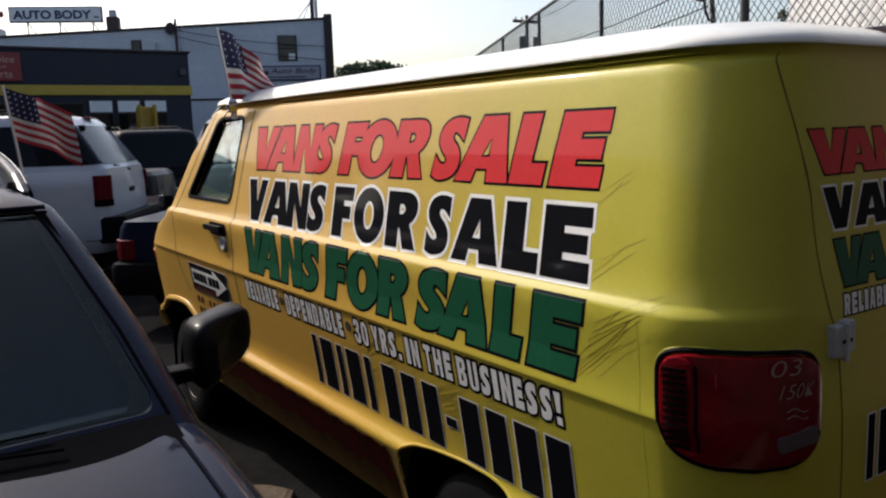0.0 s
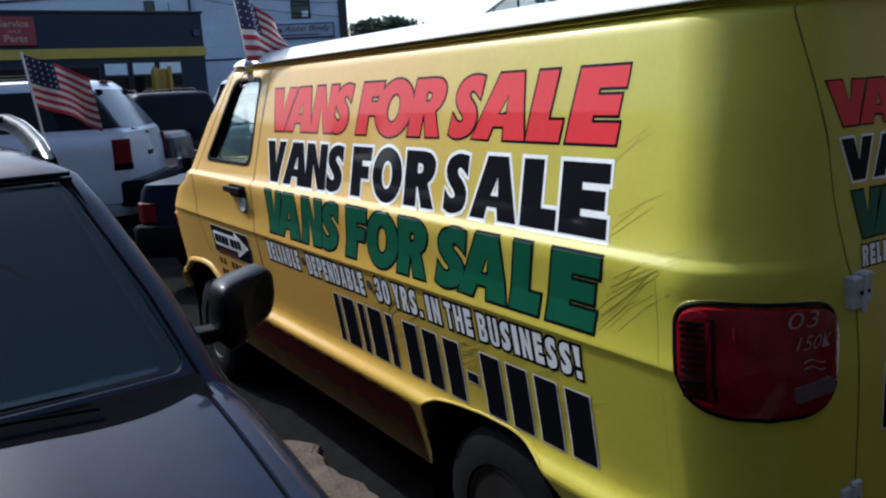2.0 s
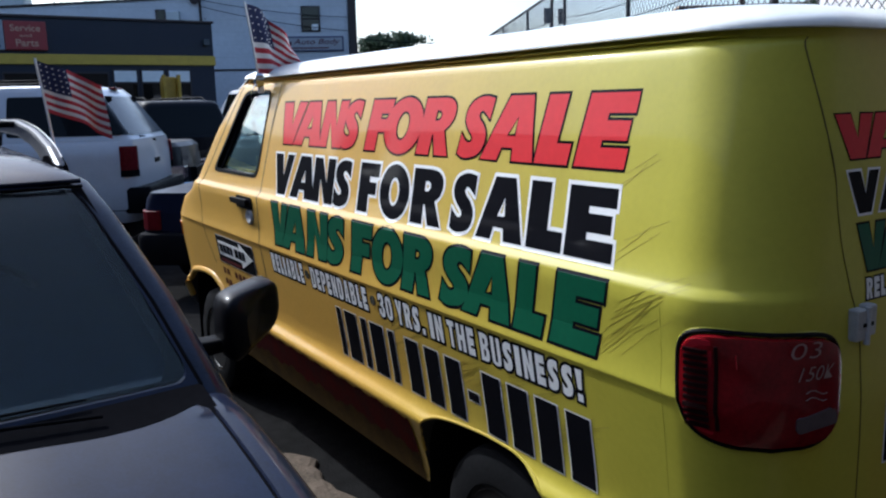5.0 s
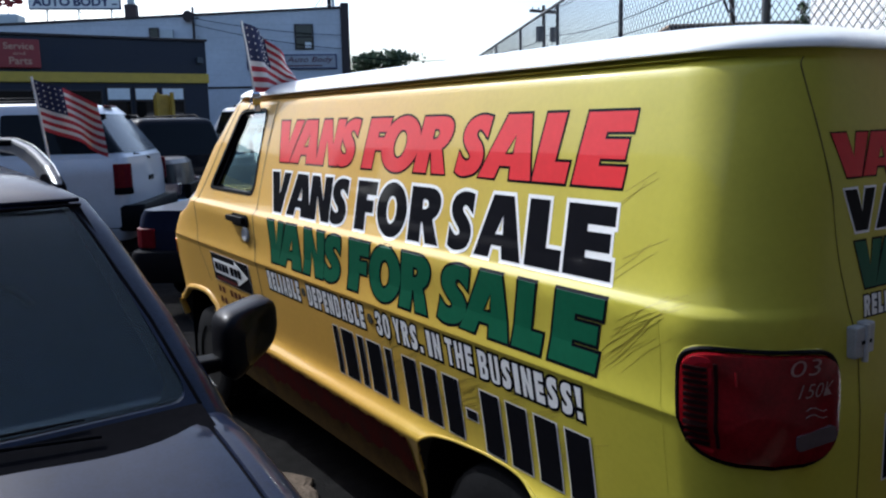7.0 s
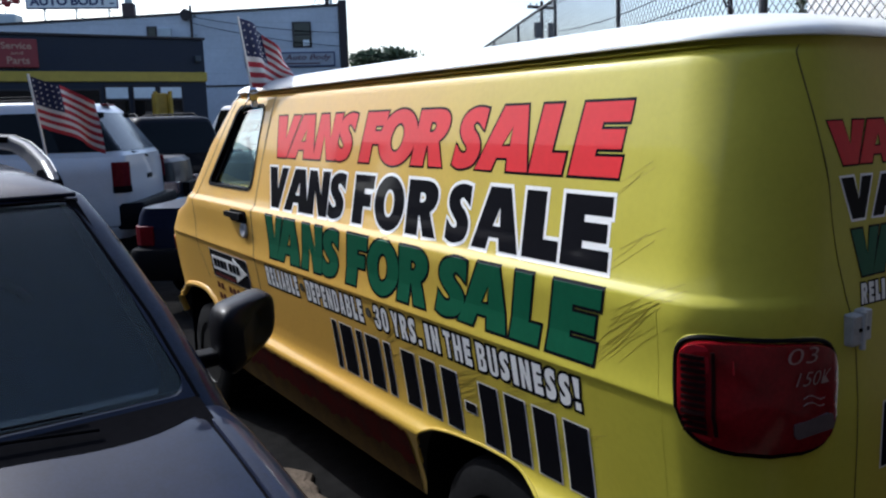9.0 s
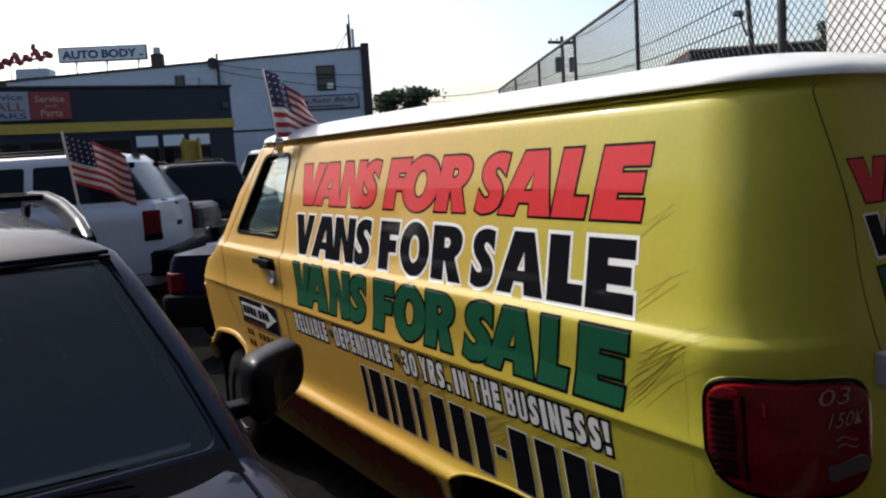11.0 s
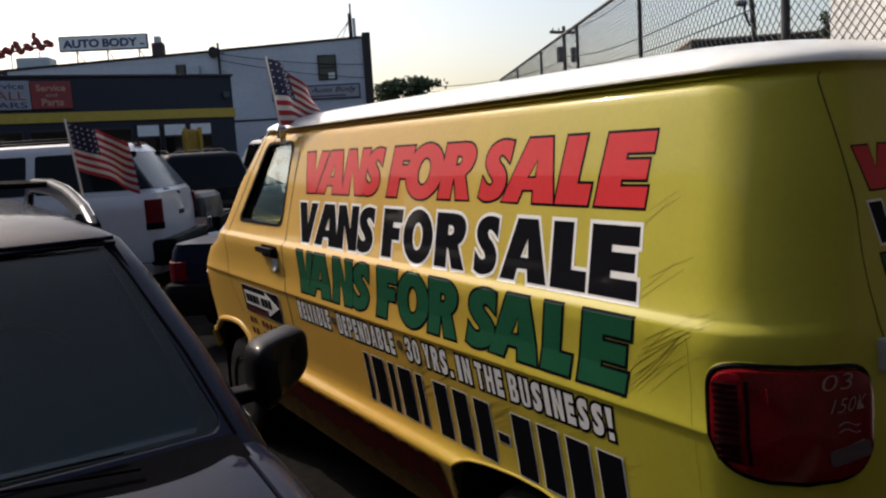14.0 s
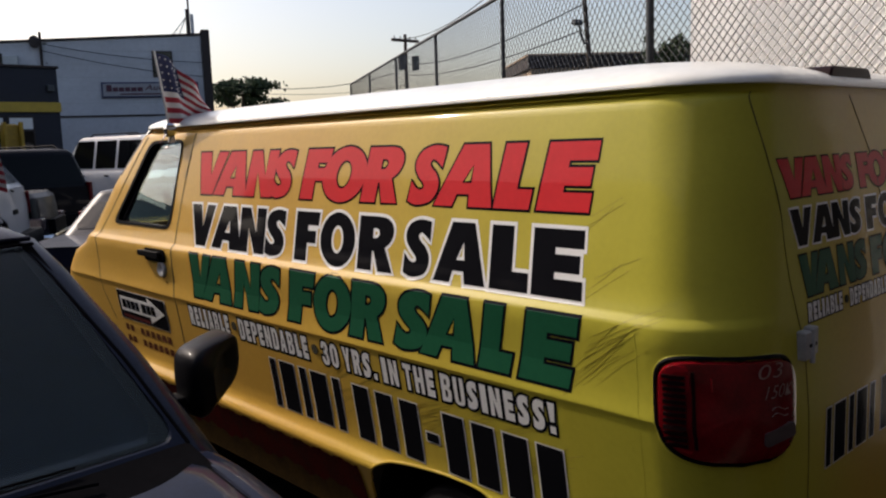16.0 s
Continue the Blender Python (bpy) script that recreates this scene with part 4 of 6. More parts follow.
    # highlight on the lens, modelled as a thin bright red tube
    part("lens_glint", tube([at(U0 + 0.128, Z1 - 0.045 - 0.004 * k, 0.0255) for k in range(9)], 0.0028, 6), LAMP_BRIGHT, housing, "bright red streak standing in for a glint on the lens", smooth=True)
    if not mirror:
        for words, ua, ub, za, zb in (("03", U1 - 0.158, U1 - 0.092, Z1 - 0.054, Z1 - 0.020), ("150K", U1 - 0.140, U1 - 0.060, Z1 - 0.103, Z1 - 0.073)):
            chalk_writing(words, ua, ub, za, zb, 0.01, 0.0275, housing)
        for zz in (Z1 - 0.130, Z1 - 0.145):
            bm = tube([at(U1 - 0.128 + 0.010 * k, zz + 0.006 * math.sin(k * 1.1), 0.0295) for k in range(6)], 0.0009, 5)
            part("chalk_stroke", bm, CHALK, housing, "chalk squiggle")


CHALK = material("chalk", (0.30, 0.19, 0.17), 0.9, vary=0.2)
tail_lamp()
tail_lamp(True)


# hinge white, its base greyed to carry the shade on the tail
HINGE_PAINT = material("greyed_hinge_paint", (0.38, 0.38, 0.38), 0.45, vary=0.25, scale=30)


def hinge(z, x0=0.326):
    base = part("hinge", box(x0, x0 + 0.038, -0.012, 0.02, z - 0.036, z + 0.036), HINGE_PAINT, van, "white painted door hinge", bevel=0.004)
    part("hinge_leaf", box(x0 + 0.040, x0 + 0.078, -0.011, 0.02, z - 0.030, z + 0.042), HINGE_PAINT, base, bevel=0.005)
    part("hinge_pin", tube([(x0 + 0.039, -0.012, z - 0.046), (x0 + 0.039, -0.012, z + 0.040)], 0.007, 10), HINGE_PAINT, base, "painted pin", smooth=True)
    part("hinge_slot", box(x0 + 0.022, x0 + 0.06, -0.0145, -0.008, z - 0.004, z + 0.004), BLACK_PLASTIC, base, "dark slot")


hinge(1.226)
hinge(0.72)
# high brake lamp
bm = loft([[(x, y, z) for x, z in rounded([(0.71, 1.868 + lift), (1.03, 1.868 + lift), (1.01, 1.938), (0.73, 1.938)], 0.03)] for y, lift in ((0.105, 0.01), (0.32, 0.03))])
part("brake_lamp", bm, LAMP_DARK, van, "dark high brake lamp", smooth=True, bevel=0.006)
# bumper
part("rear_bumper", loft([ring(0.06 - a, 1.94 + a, -0.10 - a, 0.25, 0.12, 0.02, z) for z, a in ((0.40, 0.0), (0.42, 0.02), (0.56, 0.02), (0.58, 0.0))]), BLACK_PLASTIC, van, "black rear bumper", smooth=True)
part("front_bumper", loft([ring(0.16 - a, 1.84 + a, 4.50, 4.86 + a, 0.02, 0.22, z) for z, a in ((0.40, 0.0), (0.43, 0.02), (0.60, 0.02), (0.62, 0.0))]), BLACK_PLASTIC, van, "black front bumper", smooth=True)
def nose_corner(a, z, o):
    r = nose_round(z)
    return (lerp(INSET, z) + r - (r + o) * math.cos(a), lerp(NOSE, z) - r + (r + o) * math.sin(a), z)


bm = loft([[nose_corner(a, z, o) for a, z in rounded([(0.16, 0.93), (0.36, 0.93), (0.36, 1.02), (0.16, 1.02)], 0.02)] for o in (-0.02, 0.006)])
part("side_marker", bm, AMBER, van, "amber side marker", smooth=True)
for ay in (AXLE_R, AXLE_F):
    wheel("wheel", van, 0.175, ay + 0.055, WR, WR, 0.215, -1, DULL_RIM)
    wheel("wheel", van, 1.825, ay + 0.055, WR, WR, 0.215, 1, DULL_RIM)
    # rolled lip of the arch
    for x in (0.0, 2.0):
        pts = []
        for y, z in arch(ay):
            if z > 0.42:
                ins = lerp(INSET, z) + 0.003
                pts.append((ins if x == 0 else 2 - ins, y + 0.004 * (1 if y > ay else -1), z + 0.004))
        part("arch_lip", tube(pts, 0.020 if ay == AXLE_F else 0.006, 8), WRAP, van, smooth=True)
    for xa, xb in ((0.09, 0.37), (1.63, 1.91)):
        bm = loft([[(x, y, z - 0.003) for y, z in arch(ay)] for x in (xa, xb)], closed=False, caps=False)
        part("wheel_well", bm, BLACK_PLASTIC, van, "black wheel housing", smooth=True)
        xe = xb - 0.01 if xa < 1 else xa + 0.01
        part("wheel_well_back", loft([[(x, y, z - 0.004) for y, z in arch(ay)] for x in (xe, xe + 0.005)]), BLACK_PLASTIC, van, "black wheel housing")
part("underbody", box(0.25, 1.75, 0.25, 4.6, 0.30, 0.42), BLACK_PLASTIC, van, "dark chassis")
# glass and window frame
def win_at(z, d):
    return lerp(INSET, z) + d


part("door_glass", on_side(DOOR_WIN, lambda z: win_at(z, 0.020), 0.004), CLEAR_GLASS, van, "driver's door glass").visible_shadow = False
part("door_glass", on_side(DOOR_WIN, lambda z: VAN_W - win_at(z, 0.024), 0.004), CLEAR_GLASS, van, "passenger's door glass").visible_shadow = False
bm = loft([[(x, lerp(NOSE, z) - d, z) for x, z in WSHIELD] for d in (0.03, 0.036)])
part("windshield", bm, CLEAR_GLASS, van, "windscreen").visible_shadow = False
big, small = rounded([(3.622, 1.386), (3.276, 1.817), (2.893, 1.817), (2.923, 1.386)], 0.06), rounded([(3.585, 1.400), (3.255, 1.804), (2.908, 1.804), (2.938, 1.400)], 0.06)
def frame_band(outer, inner_poly, x_of, t0, t1):
    bm = bmesh.new()
    loops = [[bm.verts.new((x_of(z) + t, y, z)) for y, z in poly] for poly, t in ((outer, t1), (outer, t0), (inner_poly, t0), (inner_poly, t1))]
    m = len(outer)
    for a in range(4):
        r, s = loops[a], loops[(a + 1) % 4]
        for j in range(m):
            bm.faces.new((r[j], r[(j + 1) % m], s[(j + 1) % m], s[j]))
    return bm


part("window_seal", frame_band(big, small, lambda z: win_at(z, 0), -0.004, 0.02), BLACK_PLASTIC, van, "black rubber window seal", smooth=True)
bm = loft([[(win_at(z, 0.016) + d, y, z) for y, z in ((3.53, 1.40), (3.56, 1.40), (3.26, 1.80), (3.235, 1.80))] for d in (0, 0.012)])
part("quarter_bar", bm, BLACK_PLASTIC, van, "black quarter-light bar")
# door handle
hb = part("handle_recess", loft([[(-0.002 - d, y, z) for y, z in rounded([(3.15, 1.228), (2.925, 1.228), (2.925, 1.290), (3.15, 1.290)], 0.02)] for d in (-0.01, 0.004)]), BLACK_PLASTIC, van, "black door handle bezel", smooth=True)
part("handle_lever", loft([[(-0.006 - d, y, z) for y, z in rounded([(3.19, 1.250), (2.95, 1.244), (2.95, 1.280), (3.19, 1.278)], 0.014)] for d in (0, 0.022)]), BLACK_PLASTIC, hb, smooth=True, bevel=0.003)
bm = loft([[(lerp(INSET, 1.2) - d, 2.972 + 0.046 * e * math.cos(k * math.pi / 8), 1.192 + 0.040 * e * math.sin(k * math.pi / 8)) for k in range(16)] for d, e in ((-0.005, 1), (0.006, 1), (0.012, 0.8), (0.010, 0.5), (0.002, 0.25))])
part("door_lock", bm, HINGE_PAINT, van, "bright oval lock plate", smooth=True)
# seats, wheel and dashboard in the cab
part("dashboard", loft([ring(0.12, 1.88, 3.55, 4.0, 0.1, 0.05, z) for z in (0.9, 1.2, 1.27)]), CAB_TRIM, van, "grey dashboard", smooth=True)
for x in (0.55, 1.45):
    st = part("seat", loft([ring(x - 0.26, x + 0.26, 2.7, 3.25, 0.08, 0.08, z) for z in (0.75, 0.95, 1.0)]), CAB_TRIM, van, "grey cab seat", smooth=True)
    part("seat_back", loft([ring(x - 0.26 + a, x + 0.26 - a, 2.62 - (z - 1) * 0.15, 2.78 - (z - 1) * 0.15, 0.06, 0.06, z) for z, a in ((0.98, 0), (1.4, 0.0), (1.55, 0.05), (1.62, 0.14))]), CAB_TRIM, st, smooth=True)
bm = tube([(0.55 + 0.19 * math.cos(k * math.pi / 12), 3.42 + 0.07 * math.sin(k * math.pi / 12), 1.28 + 0.17 * math.sin(k * math.pi / 12)) for k in range(25)], 0.014, 8)
part("steering_wheel", bm, BLACK_PLASTIC, van, smooth=True)


RAIL = material("dark_polished_rail", (0.30, 0.30, 0.32), 0.18, metal=1.0, vary=0.1)
RAIL_DARK = material("dark_rail_paint", (0.014, 0.018, 0.032), 0.3, vary=0.1, spec=0.05)

# ---- the near sport utility vehicle: its nose points at -y ----
SX0, SX1 = -2.62, -0.82              # its sides
suv = thing("suv", "dark navy sport utility vehicle with a roof rack beside the van", "car", pose(0.05, 0.28, -0.05))
SIN = [(0.35, 0.06), (0.55, 0.01), (0.80, 0.0), (0.90, 0.004), (1.03, 0.010), (1.10, 0.022), (1.125, 0.045)]
SFR = [(0.35, -0.40), (0.50, -0.50), (0.75, -0.50), (0.90, -0.45)]
rings = [ring(SX0 + lerp(SIN, z), SX1 - lerp(SIN, z), lerp(SFR, z), 4.2, 0.22, 0.18, z, side=18, corner=8, end=10) for z in (0.35, 0.45, 0.55, 0.70, 0.80, 0.90)]
sbody = part("body", loft(rings), NAVY_PAINT, suv, "dark navy metallic bodywork")
cut(sbody, [disc(SX0 - 0.2, SX0 + 0.3, y, 0.41, 0.40) for y in (0.28, 3.2)] + [disc(SX1 - 0.3, SX1 + 0.2, y, 0.41, 0.40) for y in (0.28, 3.2)])
rings = [ring(SX0 + lerp(SIN, z), SX1 - lerp(SIN, z), 0.66, 4.2 - 0.05 * (z > 1.0), 0.05, 0.18, z, side=18, corner=8, end=10) for z in (0.90, 0.97, 1.03, 1.08, 1.10, 1.125)]
part("door_panels", loft(rings), NAVY_PAINT, suv, "dark navy doors and rear quarters", smooth=True)
# bonnet: a crowned sheet that falls towards the nose, its rear corners swept back
MID, BW = (SX0 + SX1) / 2, 0.79


def bonnet_edge(y):
    d = max(0.0, 0.5 - y)
    return 1.118 - 0.10 * d - 0.11 * d * d


def hood_z(x, y):
    u = min(1.0, abs(x - MID) / BW)
    return bonnet_edge(y) + 0.024 * (1 - u ** 2.4) - 0.007 * max(0, (u - 0.94) / 0.06) ** 2 + 0.009 / (1 + math.exp(-(0.60 - u) * 22))


bm, rows = bmesh.new(), []
for j in range(29):
    row = []
    for i in range(41):
        u = 2 * i / 40 - 1
        front, back = -0.47 + 0.10 * u * u, 0.43 + 0.13 * abs(u) ** 8
        y = front + (back - front) * j / 28
        x = MID + (BW - 0.08 * max(0, (-0.15 - y) / 0.3) ** 2) * u
        row.append(bm.verts.new((x, y, hood_z(x, y))))
    rows.append(row)
for r, s in zip(rows, rows[1:]):
    for i in range(40):
        bm.faces.new((r[i], r[i + 1], s[i + 1], s[i]))
skirt = bmesh.ops.extrude_edge_only(bm, edges=[e for e in bm.edges if e.is_boundary])
for v in skirt["geom"]:
    if isinstance(v, bmesh.types.BMVert):
        v.co.z -= 0.04
part("bonnet", bm, NAVY_PAINT, suv, "dark navy crowned bonnet", smooth=True)
for sx in (-1, 1):
    ys = [-0.42 + 1.10 * j / 24 for j in range(25)]
    part("bonnet_gap", tube([(MID + sx * (BW + 0.005), y, bonnet_edge(y) - 0.014) for y in ys], 0.0045, 6), MATTE, suv, "dark gap beside the bonnet", smooth=True)
    wing = [[(MID + sx * min(h, 0.9 - 0.06 * max(0, (-0.1 - y) / 0.35) ** 2), y, max(0.86, bonnet_edge(y) + dz)) for h, dz in ((0.799, -0.05), (0.799, -0.012), (0.803, -0.007), (0.820, -0.007), (0.842, -0.012), (0.862, -0.021), (0.878, -0.036), (0.889, -0.060), (0.895, -0.10), (0.898, -0.30))] for y in ys]
    part("wing", loft(wing, closed=False, caps=False), NAVY_PAINT, suv, "dark navy front wing", smooth=True)
# cabin
BOW = 0.045
CAB_Y = [(1.08, 0.57), (1.13, 0.625), (1.30, 0.84), (1.50, 1.10), (1.582, 1.215), (1.612, 1.30)]
CAB_X = [(1.08, 0.012), (1.13, 0.026), (1.30, 0.074), (1.50, 0.152), (1.582, 0.192), (1.612, 0.24)]
rings = [ring(SX0 + lerp(CAB_X, z), SX1 - lerp(CAB_X, z), lerp(CAB_Y, z), 4.10 - (z - 1.08) * 0.5, 0.09, 0.15, z, side=18, corner=8, end=10, bow0=BOW) for z in (1.08, 1.13, 1.20, 1.30, 1.40, 1.50, 1.582, 1.612)]
rings += [ring(SX0 + 0.30, SX1 - 0.30, 1.44, 3.78, 0.16, 0.15, 1.644, side=18, corner=8, end=10, bow0=0.06), ring(SX0 + 0.45, SX1 - 0.45, 1.66, 3.6, 0.16, 0.15, 1.664, side=18, corner=8, end=10, bow0=0.03)]
cabin = part("cabin", loft(rings), NAVY_PAINT, suv, "dark navy roof and pillars")
inner = [ring(SX0 + lerp(CAB_X, z) + 0.06, SX1 - lerp(CAB_X, z) - 0.06, lerp(CAB_Y, z) + 0.09, 3.9 - (z - 1.08) * 0.5, 0.12, 0.1, z, bow0=BOW) for z in (1.0, 1.13, 1.30, 1.50, 1.575)]
WIND = rounded([(SX0 + 0.105, 1.140), (SX1 - 0.105, 1.140), (SX1 - 0.236, 1.572), (SX0 + 0.236, 1.572)], 0.05, 5)
SIDEW = [rounded([(1.26, 1.14), (1.56, 1.54), (1.95, 1.55), (1.95, 1.13)], 0.05), rounded([(2.05, 1.13), (2.05, 1.55), (2.80, 1.55), (2.92, 1.13)], 0.05), rounded([(3.05, 1.15), (2.95, 1.54), (3.65, 1.53), (3.80, 1.15)], 0.05)]
cut(cabin, [loft(inner), prism(WIND, 0.2, 1.50, "y")] + [prism(w, a, b) for w in SIDEW for a, b in ((SX0 - 0.2, SX0 + 0.4), (SX1 - 0.4, SX1 + 0.2))])


def wind_y(x, z):
    u = min(1, max(0, (x - SX0 - 0.09) / (SX1 - SX0 - 0.18)))
    return lerp(CAB_Y, z) - BOW * 4 * u * (1 - u)


def shield_grid(d, w0, w1, z0, z1):
    rows = []
    for j in range(11):
        z = z0 + (z1 - z0) * j / 10
        e = lerp(CAB_X, z) + w0
        rows.append([(x, wind_y(x, z) + d, z) for x in [SX0 + e + (SX1 - SX0 - 2 * e) * i / 20 for i in range(21)]])
    return rows


bm = loft(shield_grid(0.012, 0.062, 0, 1.09, 1.585), closed=False, caps=False)
loft(shield_grid(0.017, 0.062, 0, 1.09, 1.585), bm, closed=False, caps=False)
part("windshield", bm, SHADE_GLASS, suv, "dark tinted windscreen", smooth=True).visible_shadow = False
for s, x0 in ((1, SX0), (-1, SX1)):
    rows = []
    for j in range(17):
        z = 1.120 + 0.455 * j / 16
        e = 0.095 + (z - 1.120) * 0.310
        w = 0.038 + 0.09 * max(0, (1.195 - z) / 0.075) ** 2
        rows.append([(x, wind_y(x, z) + 0.021, z) for x in (x0 + s * (e - 0.01 + (w + 0.01) * i / 3) for i in range(4))])
    part("glass_border", loft(rows, closed=False, caps=False), MATTE, suv, "black printed edge of the windscreen")
for w in SIDEW:
    for s, x0 in ((1, SX0), (-1, SX1)):
        part("side_glass", on_side(w, lambda z: x0 + s * (lerp(CAB_X, z) + 0.02), 0.004), DARK_GLASS, suv, "dark tinted side window")
# black cowl, wipers, seals
span = [SX0 + 0.225 + (SX1 - SX0 - 0.45) * i / 20 for i in range(21)]
part("roof_lip", tube([(x, wind_y(x, 1.590) - 0.003, 1.590) for x in span], 0.007, 8), NAVY_PAINT, suv, "rounded navy roof edge", smooth=True)
part("windscreen_seal", tube([(x, wind_y(x, 1.577) - 0.001, 1.577) for x in span], 0.0045, 8), MATTE, suv, "black windscreen seal", smooth=True)
bm, rows = bmesh.new(), []
for i in range(25):
    u = i / 24
    x = SX0 + 0.09 + (SX1 - SX0 - 0.18) * u
    yb = wind_y(x, 1.140)
    rows.append([bm.verts.new(p) for p in ((x, 0.41, 1.085), (x, 0.50, 1.108), (x, yb - 0.015, 1.130), (x, yb + 0.03, 1.146), (x, yb + 0.03, 1.04), (x, 0.41, 1.04))])
for r, s in zip(rows, rows[1:]):
    for j in range(6):
        bm.faces.new((r[j], r[(j + 1) % 6], s[(j + 1) % 6], s[j]))
part("cowl", bm, MATTE, suv, "black plastic cowl grille", smooth=True)
for xa, xb in ((-1.15, -1.72), (-1.80, -2.36)):
    w = part("wiper", tube([(xa, wind_y(xa, 1.14) - 0.07, 1.132), ((xa + xb) / 2, wind_y((xa + xb) / 2, 1.15) - 0.035, 1.146), (xb, wind_y(xb, 1.155) - 0.02, 1.154)], 0.004, 6), MATTE, suv, "black wiper arm", smooth=True)
    part("wiper_blade", tube([(xa - 0.02, wind_y(xa - 0.02, 1.15) - 0.006, 1.152), (xb, wind_y(xb, 1.155) - 0.006, 1.158)], 0.003, 6), MATTE, w)
for s, x0 in ((1, SX0), (-1, SX1)):
    pts = [(x0 + s * (lerp(CAB_X, z) + 0.066), lerp(CAB_Y, z) + 0.006, z) for z in (1.13, 1.2, 1.3, 1.4, 1.5, 1.582)]
    part("pillar_trim", tube(pts, 0.006, 6), MATTE, suv, "black windscreen trim", smooth=True)
    # roof rail: bowed bar on feet
    xr = x0 + s * 0.245
    blade = [(1.40, 1.620), (1.46, 1.643), (1.57, 1.675), (1.78, 1.705), (2.00, 1.728), (2.50, 1.752), (3.20, 1.752), (3.45, 1.735), (3.62, 1.660), (3.66, 1.610), (3.50, 1.610), (3.40, 1.670), (3.15, 1.690), (2.40, 1.688), (2.00, 1.664), (1.82, 1.640), (1.72, 1.612)]
    rail = part("roof_rail", prism(blade, xr - 0.017, xr + 0.017), RAIL_DARK, suv, "navy roof rail blade", bevel=0.0155)
    part("rail_foot", prism([(1.40, 1.600), (1.42, 1.622), (1.52, 1.650), (1.62, 1.645), (1.70, 1.610)], xr - 0.022, xr + 0.022), MATTE, rail, "black rail foot", bevel=0.005)
    part("rail_cap", tube([(xr + 0.012, 1.46, 1.645), (xr + 0.012, 1.57, 1.677), (xr + 0.012, 1.78, 1.707), (xr + 0.012, 2.00, 1.730), (xr + 0.012, 2.50, 1.754), (xr + 0.012, 3.20, 1.754)], 0.0018, 6), RAIL, rail, "thin bright rail edge", smooth=True)
for y in (2.45, 3.2):
    part("rack_bar", tube([(SX0 + 0.245, y, 1.735), (SX0 + 0.55, y, 1.742), (SX1 - 0.55, y, 1.742), (SX1 - 0.245, y, 1.735)], 0.013, 8), BLACK_PLASTIC, suv, "black rack cross bar", smooth=True)
part("sunroof", loft([ring(-2.15, -1.37, 1.72 - a, 2.40 + a, 0.08, 0.08, z) for z, a in ((1.655, 0), (1.671, 0), (1.673, -0.02))]), DARK_GLASS, suv, "dark glass sunroof", smooth=True)
# near-side mirror: a rounded shell on a short arm
def mirror(s, x0):
    cx, cz = x0 - s * 0.172, 1.176

    def section(y, w, h):
        pts = []
        for k in range(32):
            a = 2 * math.pi * k / 32
            c, d = math.cos(a), math.sin(a)
            c, d = math.copysign(abs(c) ** 0.40, c), math.copysign(abs(d) ** 0.46, d)
            pts.append((cx + w * c * (1 - 0.10 * max(0, -d)), y - 0.045 * c * s, cz + h * d - c * s * (0.012 + 0.030 * (d < 0) * abs(d))))
        return pts
    shell = part("door_mirror", loft([section(*q) for q in ((0.974, 0.040, 0.040), (0.976, 0.078, 0.068), (0.981, 0.091, 0.080), (0.992, 0.098, 0.087), (1.03, 0.101, 0.090), (1.09, 0.102, 0.090), (1.105, 0.096, 0.085))]), BLACK_GLOSS, suv, "glossy dark rounded mirror shell", smooth=True)
    part("mirror_arm", loft([[(x0 + s * 0.035 - s * 0.11 * u, y, z) for y, z in rounded([(0.99, 1.075 + 0.01 * u), (1.07, 1.075 + 0.01 * u), (1.07, 1.125), (0.99, 1.125)], 0.015)] for u in (0, 1)]), BLACK_PLASTIC, shell, smooth=True)
    part("mirror_glass", loft([section(*q) for q in ((1.106, 0.090, 0.080), (1.110, 0.090, 0.080))]), CHROME, shell, "mirror glass")


mirror(-1, SX1 + 0.0)
mirror(1, SX0)
# dashboard, seats and wheel
part("dashboard", loft([ring(SX0 + 0.14, SX1 - 0.14, 0.76 + a, 1.25, 0.08, 0.1, z, bow0=0.06) for z, a in ((0.8, 0.06), (1.05, 0.03), (1.09, 0.05), (1.105, 0.15))]), INTERIOR, suv, "grey dashboard", smooth=True)
for x in (-1.38, -2.14):
    st = part("seat", loft([ring(x - 0.25, x + 0.25, 1.6, 2.1, 0.08, 0.08, z) for z in (0.6, 0.82, 0.86)]), INTERIOR, suv, "grey cloth seat", smooth=True)
    part("seat_back", loft([ring(x - 0.25 + a, x + 0.25 - a, 2.06 + (z - 0.8) * 0.25, 2.20 + (z - 0.8) * 0.25, 0.06, 0.06, z) for z, a in ((0.84, 0), (1.2, 0), (1.30, 0.06))]), INTERIOR, st, smooth=True)
    part("headrest", loft([ring(x - 0.13 + a, x + 0.13 - a, 2.19, 2.28, 0.04, 0.04, z) for z, a in ((1.32, 0.02), (1.36, 0), (1.46, 0), (1.50, 0.03))]), INTERIOR, st, smooth=True)
part("steering_wheel", tube([(-1.38 + 0.18 * math.cos(k * math.pi / 12), 1.36 - 0.06 * math.sin(k * math.pi / 12), 1.09 + 0.16 * math.sin(k * math.pi / 12)) for k in range(25)], 0.014, 8), BLACK_PLASTIC, suv, smooth=True)
part("front_bumper", loft([ring(SX0 + 0.02 - a, SX1 - 0.02 + a, -0.60 - a, -0.2, 0.2, 0.02, z) for z, a in ((0.32, 0), (0.36, 0.02), (0.56, 0.02), (0.60, 0))]), BLACK_PLASTIC, suv, "dark front bumper", smooth=True)
